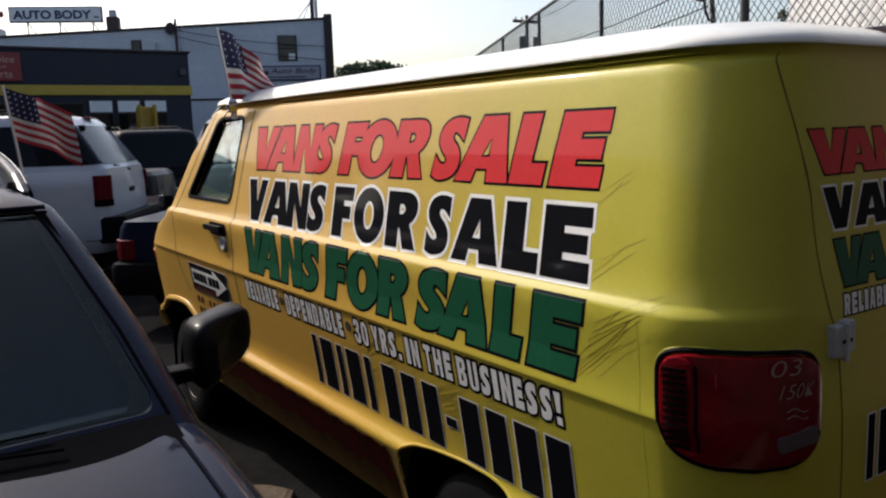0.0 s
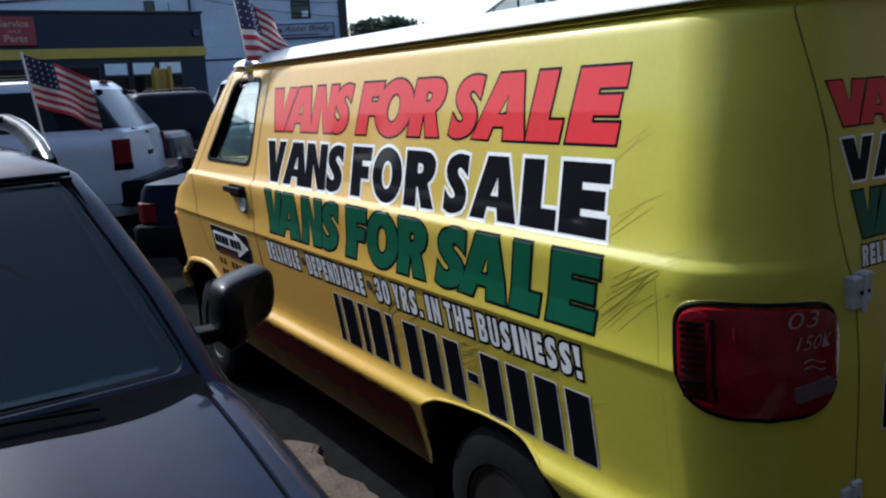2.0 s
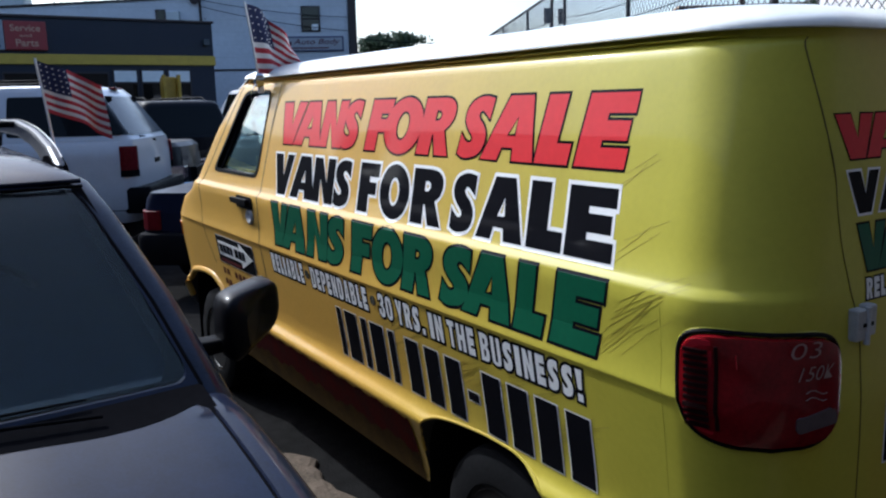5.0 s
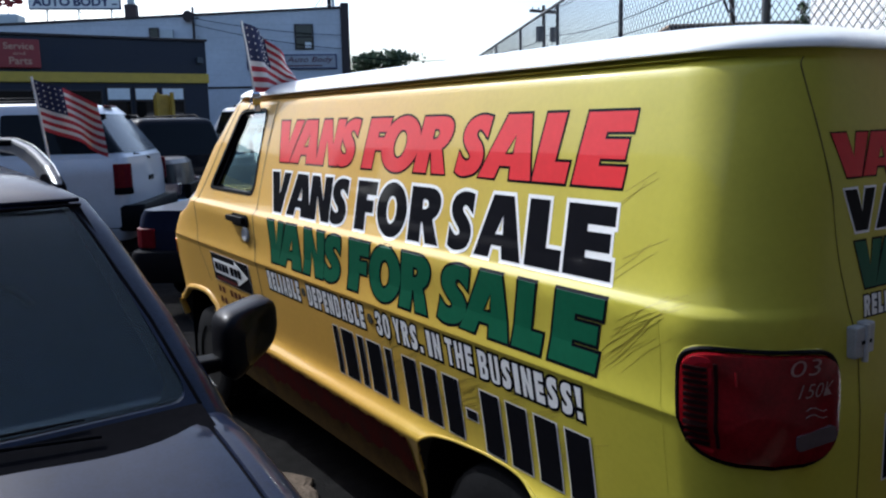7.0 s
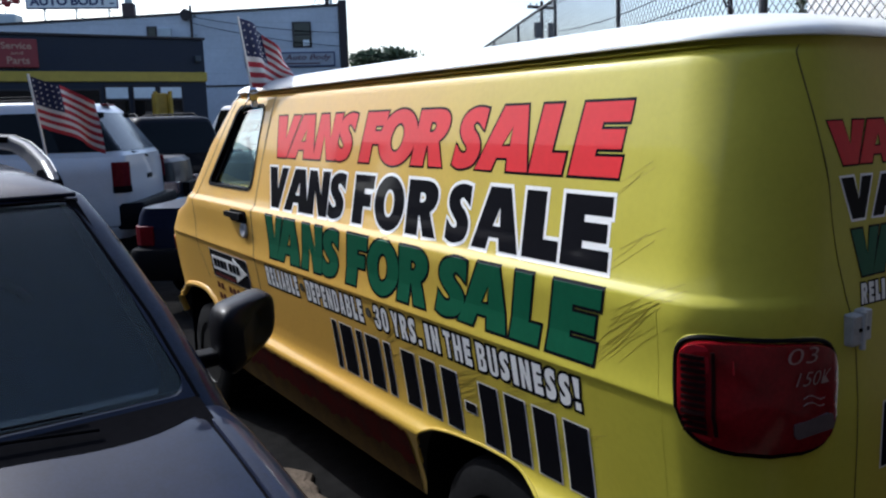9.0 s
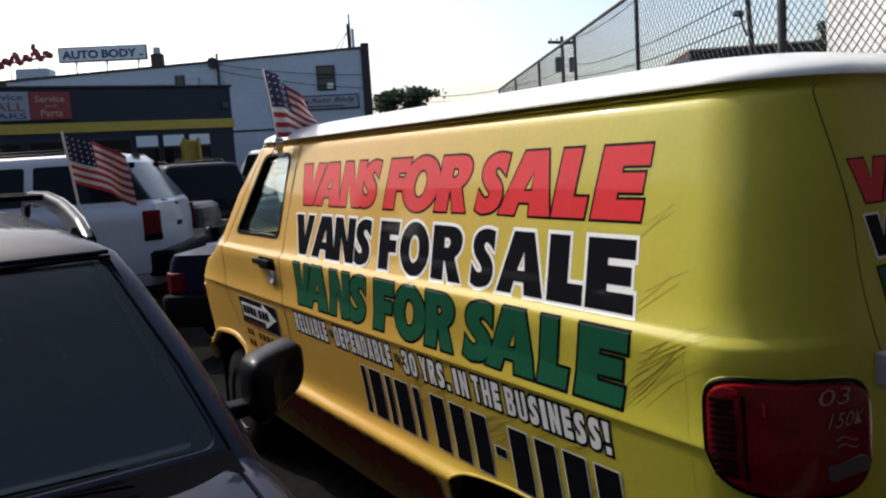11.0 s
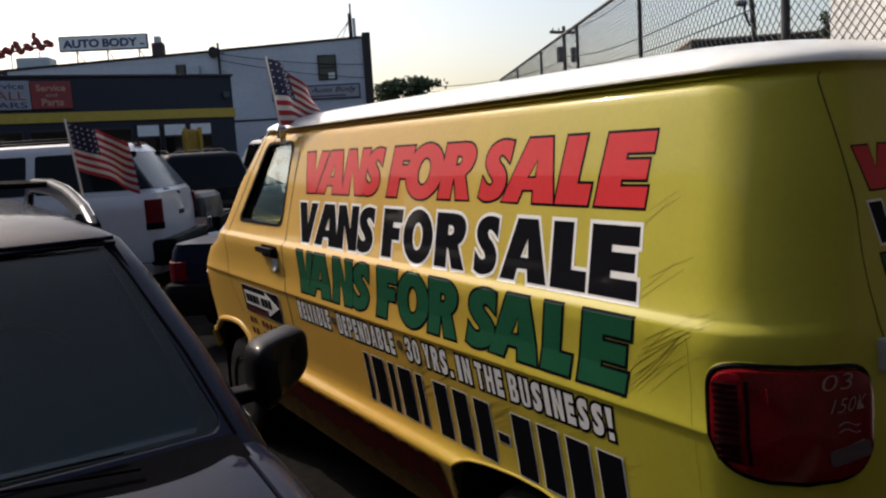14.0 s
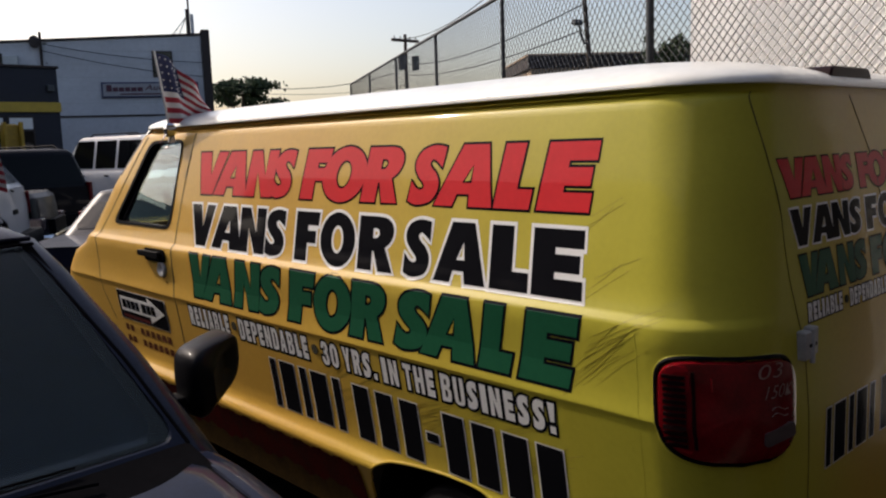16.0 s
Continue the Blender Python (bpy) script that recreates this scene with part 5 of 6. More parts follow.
part("grille", box(-2.15, -1.37, -0.535, -0.40, 0.66, 0.88), BLACK_PLASTIC, suv, "black grille", bevel=0.01)
for x in (-2.42, -1.10):
    part("headlamp", loft([[(xx, y, z) for xx, z in rounded([(x - 0.16, 0.70), (x + 0.16, 0.70), (x + 0.16, 0.86), (x - 0.16, 0.86)], 0.03)] for y in (-0.52, -0.30)]), LAMP_CLEAR, suv, "clear headlamp", smooth=True)
for y in (0.28, 3.2):
    wheel("wheel", suv, SX1 - 0.14, y, 0.405, 0.355, 0.22, 1, CHROME)
    wheel("wheel", suv, SX0 + 0.14, y, 0.405, 0.355, 0.22, -1, CHROME)
part("underbody", box(SX0 + 0.25, SX1 - 0.25, -0.2, 4.0, 0.25, 0.40), BLACK_PLASTIC, suv, "dark chassis")


# ---- parked vehicles further off ----
HAZY_GLASS = material("hazy_tinted_glass", (0.03, 0.03, 0.032), 0.12, vary=0.2, scale=3, spec=0.14)
SIDE_GLASS = material("dark_side_glass", (0.004, 0.0045, 0.005), 0.1, vary=0.05, spec=0.12)

def vehicle(name, label, m, paint, L=5.0, W=1.95, H=1.9, belt=1.15, clear=0.38, hood=1.25, ws=1.75, roof_f=0.95, roof_r=0.22, deck=0.0, glass_mat=DARK_GLASS, rack=True, lower=None, barn=False, tum=0.16, lamp=(0.90, 1.30), cladding=None, wrap=False, bump=None, rear_glass=None, lamp_w=0.12):
    """A parked car or sport utility vehicle, nose along +y, tail at y=0. deck: length of a boot lid, 0 for an upright tail."""
    car = thing(name, label, "car", m)
    h = W / 2
    zs = [clear, clear + 0.1, 0.62, 0.80, belt - 0.22, belt - 0.06, belt]
    ins = [0.07, 0.02, 0.0, 0.0, 0.005, 0.03, 0.07]
    low = loft([ring(-h + i, h - i, 0.05 * (k == 0) + 0.02 * (k > 4), L - 0.02 * k - (0.05 if k > 5 else 0), 0.14, 0.25, z, bow0=0.03, bow1=0.08) for k, (z, i) in enumerate(zip(zs, ins))])
    ob = part("body", low, paint, car)
    axles = (0.95 if not deck else 1.0, L - 0.95)
    cut(ob, [disc(a, b, y, 0.35, 0.42) for y in axles for a, b in ((-h - 0.2, -h + 0.3), (h - 0.3, h + 0.2))])
    y_back = [(belt - 0.01, deck + 0.03), (H - 0.10, deck + roof_r), (H - 0.03, deck + roof_r + 0.08), (H, deck + roof_r + 0.3)]
    y_front = [(belt - 0.01, L - hood), (H - 0.10, L - ws - 0.1), (H - 0.03, L - ws - 0.22), (H, L - ws - 0.5)]
    x_in = [(belt - 0.01, 0.06), (H - 0.10, 0.06 + tum), (H - 0.03, 0.11 + tum), (H, 0.28 + tum)]
    cz = [belt - 0.01, belt + 0.06, (belt + H) / 2, H - 0.10, H - 0.06, H - 0.03, H]
    part("cabin", loft([ring(-h + lerp(x_in, z), h - lerp(x_in, z), lerp(y_back, z), lerp(y_front, z), 0.13, 0.13, z, bow0=0.04, bow1=0.06) for z in cz]), paint, car, smooth=True)
    za, zb = belt + 0.05, H - 0.13
    fr, bk = lambda z: lerp(y_front, z), lambda z: lerp(y_back, z)
    mid = (bk(zb) + fr(zb)) / 2
    if deck:
        panes = [[(bk(za) + 0.45, za), (mid - 0.05, za), (mid - 0.05, zb), (bk(zb) + 0.2, zb)], [(mid + 0.05, za), (fr(za) - 0.3, za), (fr(zb) - 0.1, zb), (mid + 0.05, zb)]]
    else:
        q = (fr(zb) - bk(zb)) / 3
        gap = 0.05 if wrap else 0.13
        panes = [[(bk(za) + gap, za), (bk(zb) + q, za), (bk(zb) + q, zb), (bk(zb) + gap, zb)], [(bk(zb) + q + 0.10, za), (bk(zb) + 2 * q, za), (bk(zb) + 2 * q, zb), (bk(zb) + q + 0.10, zb)], [(bk(zb) + 2 * q + 0.10, za), (fr(za) - 0.35, za), (fr(zb) - 0.08, zb), (bk(zb) + 2 * q + 0.10, zb)]]
    for p in panes:
        p = rounded(p, 0.04)
        for s in (-1, 1):
            part("side_window", on_side(p, lambda z: s * (h - lerp(x_in, z)) - s * 0.012, s * 0.016), SIDE_GLASS, car, "dark side window")
    if wrap:
        for nm, i0, i1 in (("pillar_panel", 12, 22), ("pillar_panel", 29, 38)):
            rows = []
            for j in range(7):
                z = za + 0.004 + (zb - za - 0.008) * j / 6
                row = ring(-h + lerp(x_in, z) - 0.004, h - lerp(x_in, z) + 0.004, bk(z) - 0.004, fr(z), 0.13, 0.13, z, bow0=0.04)
                rows.append(row[i0:i1])
            part(nm, loft(rows, closed=False, caps=False), SIDE_GLASS, car, "black glossy rear pillar", smooth=True)
    wx0, wx1 = (h - 0.17, h - 0.06 - tum - 0.12) if wrap else (h - 0.06 - 0.11, h - 0.06 - tum - 0.08)
    for nm, fy, s in (("rear_window", bk, -1), ("windscreen", fr, 1)):
        bow = 0.04 if s < 0 else 0.06
        bm = bmesh.new()
        for d in (0.008, -0.02):
            rows = []
            for j in range(7):
                z = za + (zb - za) * j / 6
                wj = (wx0 + (wx1 - wx0) * j / 6) * (0.94 if j in (0, 6) else 1)
                row = []
                for i in range(13):
                    x = wj * (i / 6 - 1)
                    u = min(1, max(0, 0.5 + x / (2 * (h - lerp(x_in, z) - 0.13))))
                    edge = max(0, abs(x) - (h - lerp(x_in, z) - 0.13))
                    back = 0.13 - math.sqrt(max(0, 0.13 ** 2 - edge ** 2))
                    row.append((x, fy(z) + s * (d + bow * 4 * u * (1 - u) - back), z))
                rows.append(row)
            loft(rows, bm, closed=False, caps=False)
        part(nm, bm, rear_glass if rear_glass and s < 0 else glass_mat, car, "hazy grey window glass" if rear_glass and s < 0 else "dark window glass")
    for s in (-1, 1):
        x = s * (h - 0.01)
        part("tail_lamp", loft([[(xx, yy, z) for xx, yy in ((x - s * lamp_w, -0.028), (x - s * 0.08, -0.020), (x - s * 0.02, 0.035), (x + s * 0.014, 0.10), (x + s * 0.014, 0.15), (x - s * lamp_w, 0.15))] for z in (lamp[0], lamp[1])]), CAR_LAMP, car, "red tail lamp", bevel=0.01)
        if wrap:
            part("lamp_base", loft([[(xx, yy, z) for xx, yy in ((x - s * 0.122, -0.032), (x - s * 0.08, -0.024), (x - s * 0.018, 0.033), (x + s * 0.018, 0.10), (x + s * 0.018, 0.152), (x - s * 0.122, 0.152))] for z in (lamp[0] - 0.01, lamp[0] + 0.07)]), MATTE, car, "dark lower lens of the tail lamp", bevel=0.008)
        part("headlamp", box(s * h * 0.9 - 0.18, s * h * 0.9 + 0.10, L - 0.22, L - 0.02, 0.72, 0.90), LAMP_CLEAR, car, "clear headlamp", bevel=0.02)
        part("door_mirror", loft([ring(s * (h + 0.10) - 0.09 + a, s * (h + 0.10) + 0.09 - a, L - hood - 0.45, L - hood - 0.33, 0.03, 0.05, z) for z, a in ((belt + 0.02, 0.02), (belt + 0.06, 0), (belt + 0.17, 0), (belt + 0.20, 0.03))]), paint, car, smooth=True)
        for k in range(2):
            part("door_handle", box(s * (h - 0.01) - 0.012, s * (h - 0.01) + 0.012, mid - 0.15 + k * 1.0, mid + 0.02 + k * 1.0, belt - 0.16, belt - 0.12), BLACK_PLASTIC, car, "dark door handle", bevel=0.005)
        if rack:
            part("roof_rail", tube([(s * (h - 0.40), deck + roof_r + 0.3, H - 0.01), (s * (h - 0.40), deck + roof_r + 0.45, H + 0.05), (s * (h - 0.40), L - ws - 0.6, H + 0.05), (s * (h - 0.40), L - ws - 0.45, H - 0.01)], 0.016, 8), BLACK_PLASTIC, car, "black roof rail", smooth=True)
    lowm = lower or BLACK_PLASTIC
    b0, b1 = bump or (clear + 0.02, clear + 0.30)
    part("rear_bumper", loft([ring(-h + 0.02 - a, h - 0.02 + a, -0.14 - a, 0.3, 0.12, 0.02, z) for z, a in ((b0, 0), (b0 + 0.04, 0.015), (b1 - 0.03, 0.015), (b1, 0))]), lowm, car, "dark rear bumper", smooth=True)
    part("front_bumper", loft([ring(-h + 0.02 - a, h - 0.02 + a, L - 0.3, L + 0.10 + a, 0.02, 0.2, z) for z, a in ((clear, 0), (clear + 0.05, 0.015), (clear + 0.24, 0.015), (clear + 0.28, 0))]), lowm, car, "front bumper", smooth=True)
    part("grille", box(-0.45, 0.45, L - 0.05, L + 0.075, 0.66, 0.86), BLACK_PLASTIC, car, "dark grille", bevel=0.01)
    part("number_plate", box(-0.16, 0.16, -0.028, 0.03, 0.82, 0.97), SIGN_WHITE, car, "pale number plate", bevel=0.004)
    if cladding:
        for s in (-1, 1):
            part("side_moulding", box(s * h - 0.012, s * h + 0.012, 1.4, L - 1.4, 0.66, 0.74), cladding, car, "dark side moulding", bevel=0.006)
    for y in axles:
        for s in (-1, 1):
            wheel("wheel", car, s * (h - 0.13), y, 0.36, 0.36, 0.22, s, CHROME)
    part("underbody", box(-h + 0.3, h - 0.3, 0.2, L - 0.2, 0.22, clear + 0.02), BLACK_PLASTIC, car, "dark chassis")
    return car


def tail_at(x, y, heading):
    """The pose of a vehicle whose tail's middle is at (x, y) and whose nose points along heading degrees (0 is +y, to the left positive)."""
    return pose(x, y, 0, 0, 0, heading)


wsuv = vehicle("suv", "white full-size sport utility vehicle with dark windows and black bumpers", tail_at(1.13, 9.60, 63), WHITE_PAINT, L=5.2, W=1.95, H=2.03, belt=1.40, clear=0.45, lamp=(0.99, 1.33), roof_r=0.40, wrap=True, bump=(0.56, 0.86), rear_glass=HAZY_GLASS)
part("roof_brake_lamp", box(-0.16, 0.16, 0.36, 0.44, 1.985, 2.005), CAR_LAMP, wsuv, "red lamp on the roof edge", bevel=0.008)
for x in (-0.55, 0.55):
    part("glass_hinge", box(x - 0.03, x + 0.03, 0.30, 0.36, 1.84, 1.90), BLACK_PLASTIC, wsuv, "black hinge of the rear glass", bevel=0.008)
part("rear_wiper", tube([(0.0, -0.03, 1.36), (-0.10, 0.02, 1.40), (-0.5, 0.03, 1.43)], 0.012, 6), BLACK_PLASTIC, wsuv, "black rear wiper", smooth=True)
part("tailgate_handle", box(-0.12, 0.12, -0.04, 0.0, 1.09, 1.15), BLACK_PLASTIC, wsuv, "dark tailgate handle", bevel=0.01)
sedan = vehicle("sedan", "dark blue saloon car parked before the van", tail_at(1.0, 6.20, -38), material("dark_blue_paint", (0.007, 0.010, 0.026), 0.35, coat=0.35, spec=0.1), L=4.5, W=1.84, H=1.40, belt=0.98, clear=0.32, deck=1.05, roof_r=0.5, ws=2.1, hood=1.4, rack=False, lamp=(0.64, 0.82), lamp_w=0.20)
vehicle("suv", "black full-size sport utility vehicle with dark windows", tail_at(3.12, 15.0, 10), BLACK_PAINT, glass_mat=SIDE_GLASS, L=5.4, W=2.0, H=1.90, belt=1.18, lamp=(0.9, 1.25))
vehicle("pickup_truck", "dark pickup truck with chrome bumpers", tail_at(-1.75, 14.1, -117), material("faded_black_paint", (0.010, 0.010, 0.013), 0.45, coat=0.25, spec=0.1), lower=CHROME, L=4.6, W=1.75, H=1.74, belt=1.24)
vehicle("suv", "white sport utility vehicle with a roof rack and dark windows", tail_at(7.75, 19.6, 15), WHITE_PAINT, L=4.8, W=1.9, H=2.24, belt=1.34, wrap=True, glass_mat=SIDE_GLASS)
silver = vehicle("sedan", "silver saloon car with its boot towards the van", tail_at(3.18, 11.2, -50), CAR_SILVER, L=4.7, W=1.8, H=1.42, belt=0.98, clear=0.30, deck=1.0, roof_r=0.5, ws=2.0, hood=1.3, rack=False, lamp=(0.78, 0.92))


# ---- flags on window clips ----
def window_flag(m, lean, ripple, H0, W, H, fall, sink, bunch, seed=0.0, yaw=0.0, droop=1.1):
    """A small striped flag on a white stick that is clipped to a window."""
    f = thing("window_flag", "small red and white striped flag on a white window stick", "flag", m)
    part("stick", tube([(0, 0, -0.04), (lean * 0.5, 0, H0 / 2), (lean, 0, H0)], 0.006, 8), WHITE_VINYL, f, "white plastic stick", smooth=True)
    part("clip", loft([ring(-0.014, 0.014, -0.010, 0.010, 0.004, 0.004, z) for z in (-0.05, -0.01, 0.0)]), WHITE_VINYL, f, "white plastic clip", smooth=True)
    nx, nz = 36, 26
    ca, sa = math.cos(yaw), math.sin(yaw)

    def at(i, k):
        v = k / nz
        u = 1 - (1 - i / nx) ** bunch
        amp = ripple * u ** 0.8
        top, low = H0 - 0.01 - fall * u ** droop, H0 - 0.01 - H - sink * u ** 1.2
        z = low + (top - low) * v - 0.012 * math.sin(u * 8 + seed) * u
        off = amp * math.sin(u * 9.5 + v * 1.5 + seed) + 0.4 * amp * math.sin(u * 17 - v * 3 + seed)
        x0 = lean * (H0 - 0.01 - H * (1 - v)) / H0
        return (x0 + W * u * ca - off * sa, W * u * sa + off * ca, z)
    for s in range(13):
        mat = FLAG_RED if s % 2 == 0 else FLAG_WHITE
        k0, k1 = nz - 2 * s - 2, nz - 2 * s
        i0 = 14 if s < 7 else 0
        bm = loft([[at(i, k) for i in range(i0, nx + 1)] for k in range(k0, k1 + 1)], closed=False, caps=False)
        part("stripe", bm, mat, f, "red cloth stripe" if s % 2 == 0 else "white cloth stripe", smooth=True)
    bm = loft([[at(i, k) for i in range(0, 15)] for k in range(nz - 14, nz + 1)], closed=False, caps=False)
    canton = part("canton", bm, FLAG_BLUE, f, "dark blue canton", smooth=True)
    for r in range(5):
        for c in range(5):
            p, bm = Vector(at(1.6 + c * 2.7, nz - 1.6 - r * 2.7)), bmesh.new()
            for o in (0.0025, -0.0025):
                q = p + Vector((-sa, ca, 0)) * o
                pts = [(0.0058 if j % 2 == 0 else 0.0027, math.pi / 2 + j * math.pi / 5) for j in range(10)]
                bm.faces.new([bm.verts.new(q + Vector((ca * d * math.cos(w), sa * d * math.cos(w), d * math.sin(w)))) for d, w in pts])
            part("star", bm, FLAG_WHITE, canton)
    return f


window_flag(pose(-0.800, 3.4, 1.56), -0.05, 0.026, 0.425, 0.29, 0.245, 0.11, 0.13, 1.25, seed=0.4, yaw=0.15)
vf = window_flag(pose(0.095, 2.96, 1.850), -0.055, 0.040, 0.385, 0.27, 0.33, 0.21, 0.02, 1.6, seed=2.0, yaw=0.25, droop=1.9)
part("bracket", loft([ring(-0.03 + a, 0.018 - a, -0.018 + a, 0.018 - a, 0.005, 0.005, z) for z, a in ((-0.02, 0.008), (-0.005, 0), (0.03, 0), (0.045, 0.008))]), CHROME, vf, "crumpled silver clip", smooth=True)
part("loop", tube([(-0.03, 0, -0.01), (-0.05, 0.01, -0.05), (-0.045, 0.03, -0.08), (-0.03, -0.02, -0.07), (-0.02, -0.04, -0.02)], 0.004, 6), CHROME, vf, "grey wire loop", smooth=True)


# ---- chain-link fence beyond the van ----
FDIR = Vector((0.485, 0.875, 0)).normalized()
CORNER = Vector((3.05, 2.2, 0))
POSTS = [CORNER] + [CORNER + FDIR * (3.05 + 2.87 * k) for k in range(5)]
FENCE_H = 3.2
BDIR = Vector((-0.30, -0.954, 0))
BACK = [CORNER, CORNER + BDIR * 2.9]


def panel_wires(a, b, z0, z1, cell=0.085, r=0.0030, bm=None):
    """Woven wires between two posts as two families of slanting bars."""
    bm = bm or bmesh.new()
    d = b - a
    length, hgt = d.length, z1 - z0
    d = d / length
    nrm = d.cross(Vector((0, 0, 1)))
    for fam in (1, -1):
        s = -hgt if fam > 0 else 0.0
        while s < (length if fam > 0 else length + hgt):
            lo, hi = 0.0, hgt
            if fam > 0:
                lo, hi = max(lo, -s), min(hi, length - s)
            else:
                lo, hi = max(lo, s - length), min(hi, s)
            if hi - lo > 0.02:
                p0 = a + d * (s + fam * lo) + Vector((0, 0, z0 + lo)) + nrm * 0.003 * fam
                p1 = a + d * (s + fam * hi) + Vector((0, 0, z0 + hi)) + nrm * 0.003 * fam
                tube([p0, p1], r, 3, bm, cap=False)
            s += cell
    return bm


fence = thing("chain_link_fence", "tall galvanised chain-link fence with a rusted top rail behind the van", "fence")
for k, p in enumerate(POSTS):
    thick = k == 0
    part("post", tube([(p.x, p.y, 0), (p.x, p.y, FENCE_H + (0.35 if thick else 0.0))], 0.027 if thick else 0.022, 12), DARK_STEEL, fence, "thick dark corner post" if thick else "dark steel post", smooth=True)
for p in BACK[1:]:
    part("post", tube([(p.x, p.y, 0), (p.x, p.y, FENCE_H + 0.3)], 0.03, 12), DARK_STEEL, fence, smooth=True)
for k, (a, b) in enumerate(zip(POSTS, POSTS[1:])):
    part("top_rail", tube([a + Vector((0, 0, FENCE_H)), b + Vector((0, 0, FENCE_H))], 0.022, 8), RUST if k == 0 else DARK_STEEL, fence, "rusted top rail", smooth=True)
    tagged(part("wire_mesh", panel_wires(a, b, 0.9, FENCE_H), MESH_WIRE, fence, "woven diamond wire mesh"), kind="stuff")
for a, b in zip(BACK, BACK[1:]):
    part("top_rail", tube([a + Vector((0, 0, FENCE_H + 0.3)), b + Vector((0, 0, FENCE_H + 0.3))], 0.022, 8), DARK_STEEL, fence, smooth=True)
    tagged(part("wire_mesh", panel_wires(a, b, 0.9, FENCE_H + 0.3, 0.066), MESH_WIRE, fence, "woven diamond wire mesh"), kind="stuff")
# white sheeting behind the return of the fence
BOUT = Vector((0.954, -0.30, 0)) * 0.07
a, b = CORNER + BDIR * 0.30 + BOUT, CORNER + BDIR * 2.85 + BOUT
screen = thing("white_screen", "white sheeting stretched behind the chain-link fence", "screen")
for k0, k1 in ((0, 30), (30, 40)):
    bm, rows = bmesh.new(), []
    for k in range(k0, k1 + 1):
        p = a + (b - a) * k / 40
        o = 0.003 * math.sin(k * 0.5) + (0.010 if k0 > 20 else 0.0)
        rows.append([bm.verts.new((p.x + dx + o, p.y, z)) for dx, z in ((0.0, 0.3), (0.0, 3.6), (0.008, 3.6), (0.008, 0.3))])
    for r, s in zip(rows, rows[1:]):
        for j in range(4):
            bm.faces.new((r[j], r[(j + 1) % 4], s[(j + 1) % 4], s[j]))
    bm.faces.new(rows[0])
    bm.faces.new(rows[-1])
    part("sheet", bm, PANEL_WHITE, screen, smooth=True)
part("hem", tube([a + Vector((0.004, 0, 3.6)), b + Vector((0.004, 0, 3.6))], 0.012, 8), PANEL_WHITE, screen, "rolled upper hem", smooth=True)


# ---- shops across the lot ----
def flat_text(words, x0, x1, z0, z1, y, mat, name, parent, label, bold=0.02, slant=0.0, m=None, word=1.0):
    bm = text_mesh(words, bold, word=word)
    a0, a1, b0, b1 = ink(bm)
    for v in bm.verts:
        h = (v.co.y - b0) / (b1 - b0)
        v.co = (x0 + (x1 - x0) * (v.co.x - a0) / (a1 - a0) + slant * (h - 0.5), y, z0 + (z1 - z0) * h)
    for isl in islands_of(bm):
        one = bmesh.new()
        vs = {v: one.verts.new(v.co) for g in isl for v in g.verts}
        for g in isl:
            one.faces.new([vs[v] for v in g.verts])
        part(name, one, mat, parent, label)
    bm.free()


shop = thing("auto_parts_shop", "low dark navy auto shop with a yellow stripe and signs", "building", pose(7.27, 26.4, 0, 0, 0, 1.5))
# local x runs to the left from the right-hand corner (negative), y goes back
part("wall", box(-26, 0, 0, 3.6, 0, 4.46), NAVY_WALL, shop, "dark navy painted wall", bevel=0.02)
part("parapet_cap", box(-26, 0.05, -0.06, 3.6, 4.462, 4.54), BROWN_TRIM, shop, "dark parapet cap", bevel=0.01)
part("stripe", box(-26, 0.03, -0.07, 0.3, 3.12, 3.42), YELLOW_TRIM, shop, "yellow painted stripe", bevel=0.01)
for k in range(3):
    x0 = -3.25 + 0.84 * k
    w = part("window", box(x0, x0 + 0.76, -0.045, 0.05, 1.1, 3.00), BROWN_TRIM, shop, "shop window frame", bevel=0.01)
    part("pane", box(x0 + 0.05, x0 + 0.71, -0.052, 0.0, 2.60, 2.94), SIGN_WHITE, w, "pale blind behind the glass")
    part("pane", box(x0 + 0.05, x0 + 0.71, -0.052, 0.0, 1.15, 2.54), DARK_GLASS, w, "dark window pane")
for k in range(6):
    x0 = -12.5 + 1.55 * k
    w = part("window", box(x0, x0 + 1.40, -0.045, 0.05, 0.5, 2.9), BROWN_TRIM, shop, "shop window frame", bevel=0.01)
    part("pane", box(x0 + 0.05, x0 + 1.35, -0.052, 0.0, 0.55, 2.85), DARK_GLASS, w, "dark window pane")
part("wall_lamp", box(-0.35, -0.15, -0.14, 0.0, 3.75, 3.95), DARK_STEEL, shop, "small wall lamp", bevel=0.02)
sign = part("fascia_sign", box(-9.6, -6.15, -0.12, 0.0, 3.52, 4.36), SIGN_SHADED, shop, "white fascia sign", bevel=0.02)
flat_text("MALL", -7.42, -6.28, 3.80, 4.05, -0.140, SIGN_RED, "letter", sign, "red letters reading mall", 0.0)
flat_text("CARS", -7.35, -6.25, 3.57, 3.74, -0.125, SIGN_NAVY, "letter", sign, "navy letters reading cars", 0.012)
flat_text("& Service", -7.7, -6.3, 4.12, 4.29, -0.125, SIGN_NAVY, "letter", sign, "navy letters reading service", 0.01)
for k in range(3):
    part("bar", box(-9.4 + 0.55 * k, -8.95 + 0.55 * k, -0.128, -0.11, 3.80, 4.05), SIGN_RED, sign, "red plain bar")
    part("bar", box(-9.4 + 0.55 * k, -8.95 + 0.55 * k, -0.128, -0.11, 3.57, 3.74), SIGN_NAVY, sign, "navy plain bar")
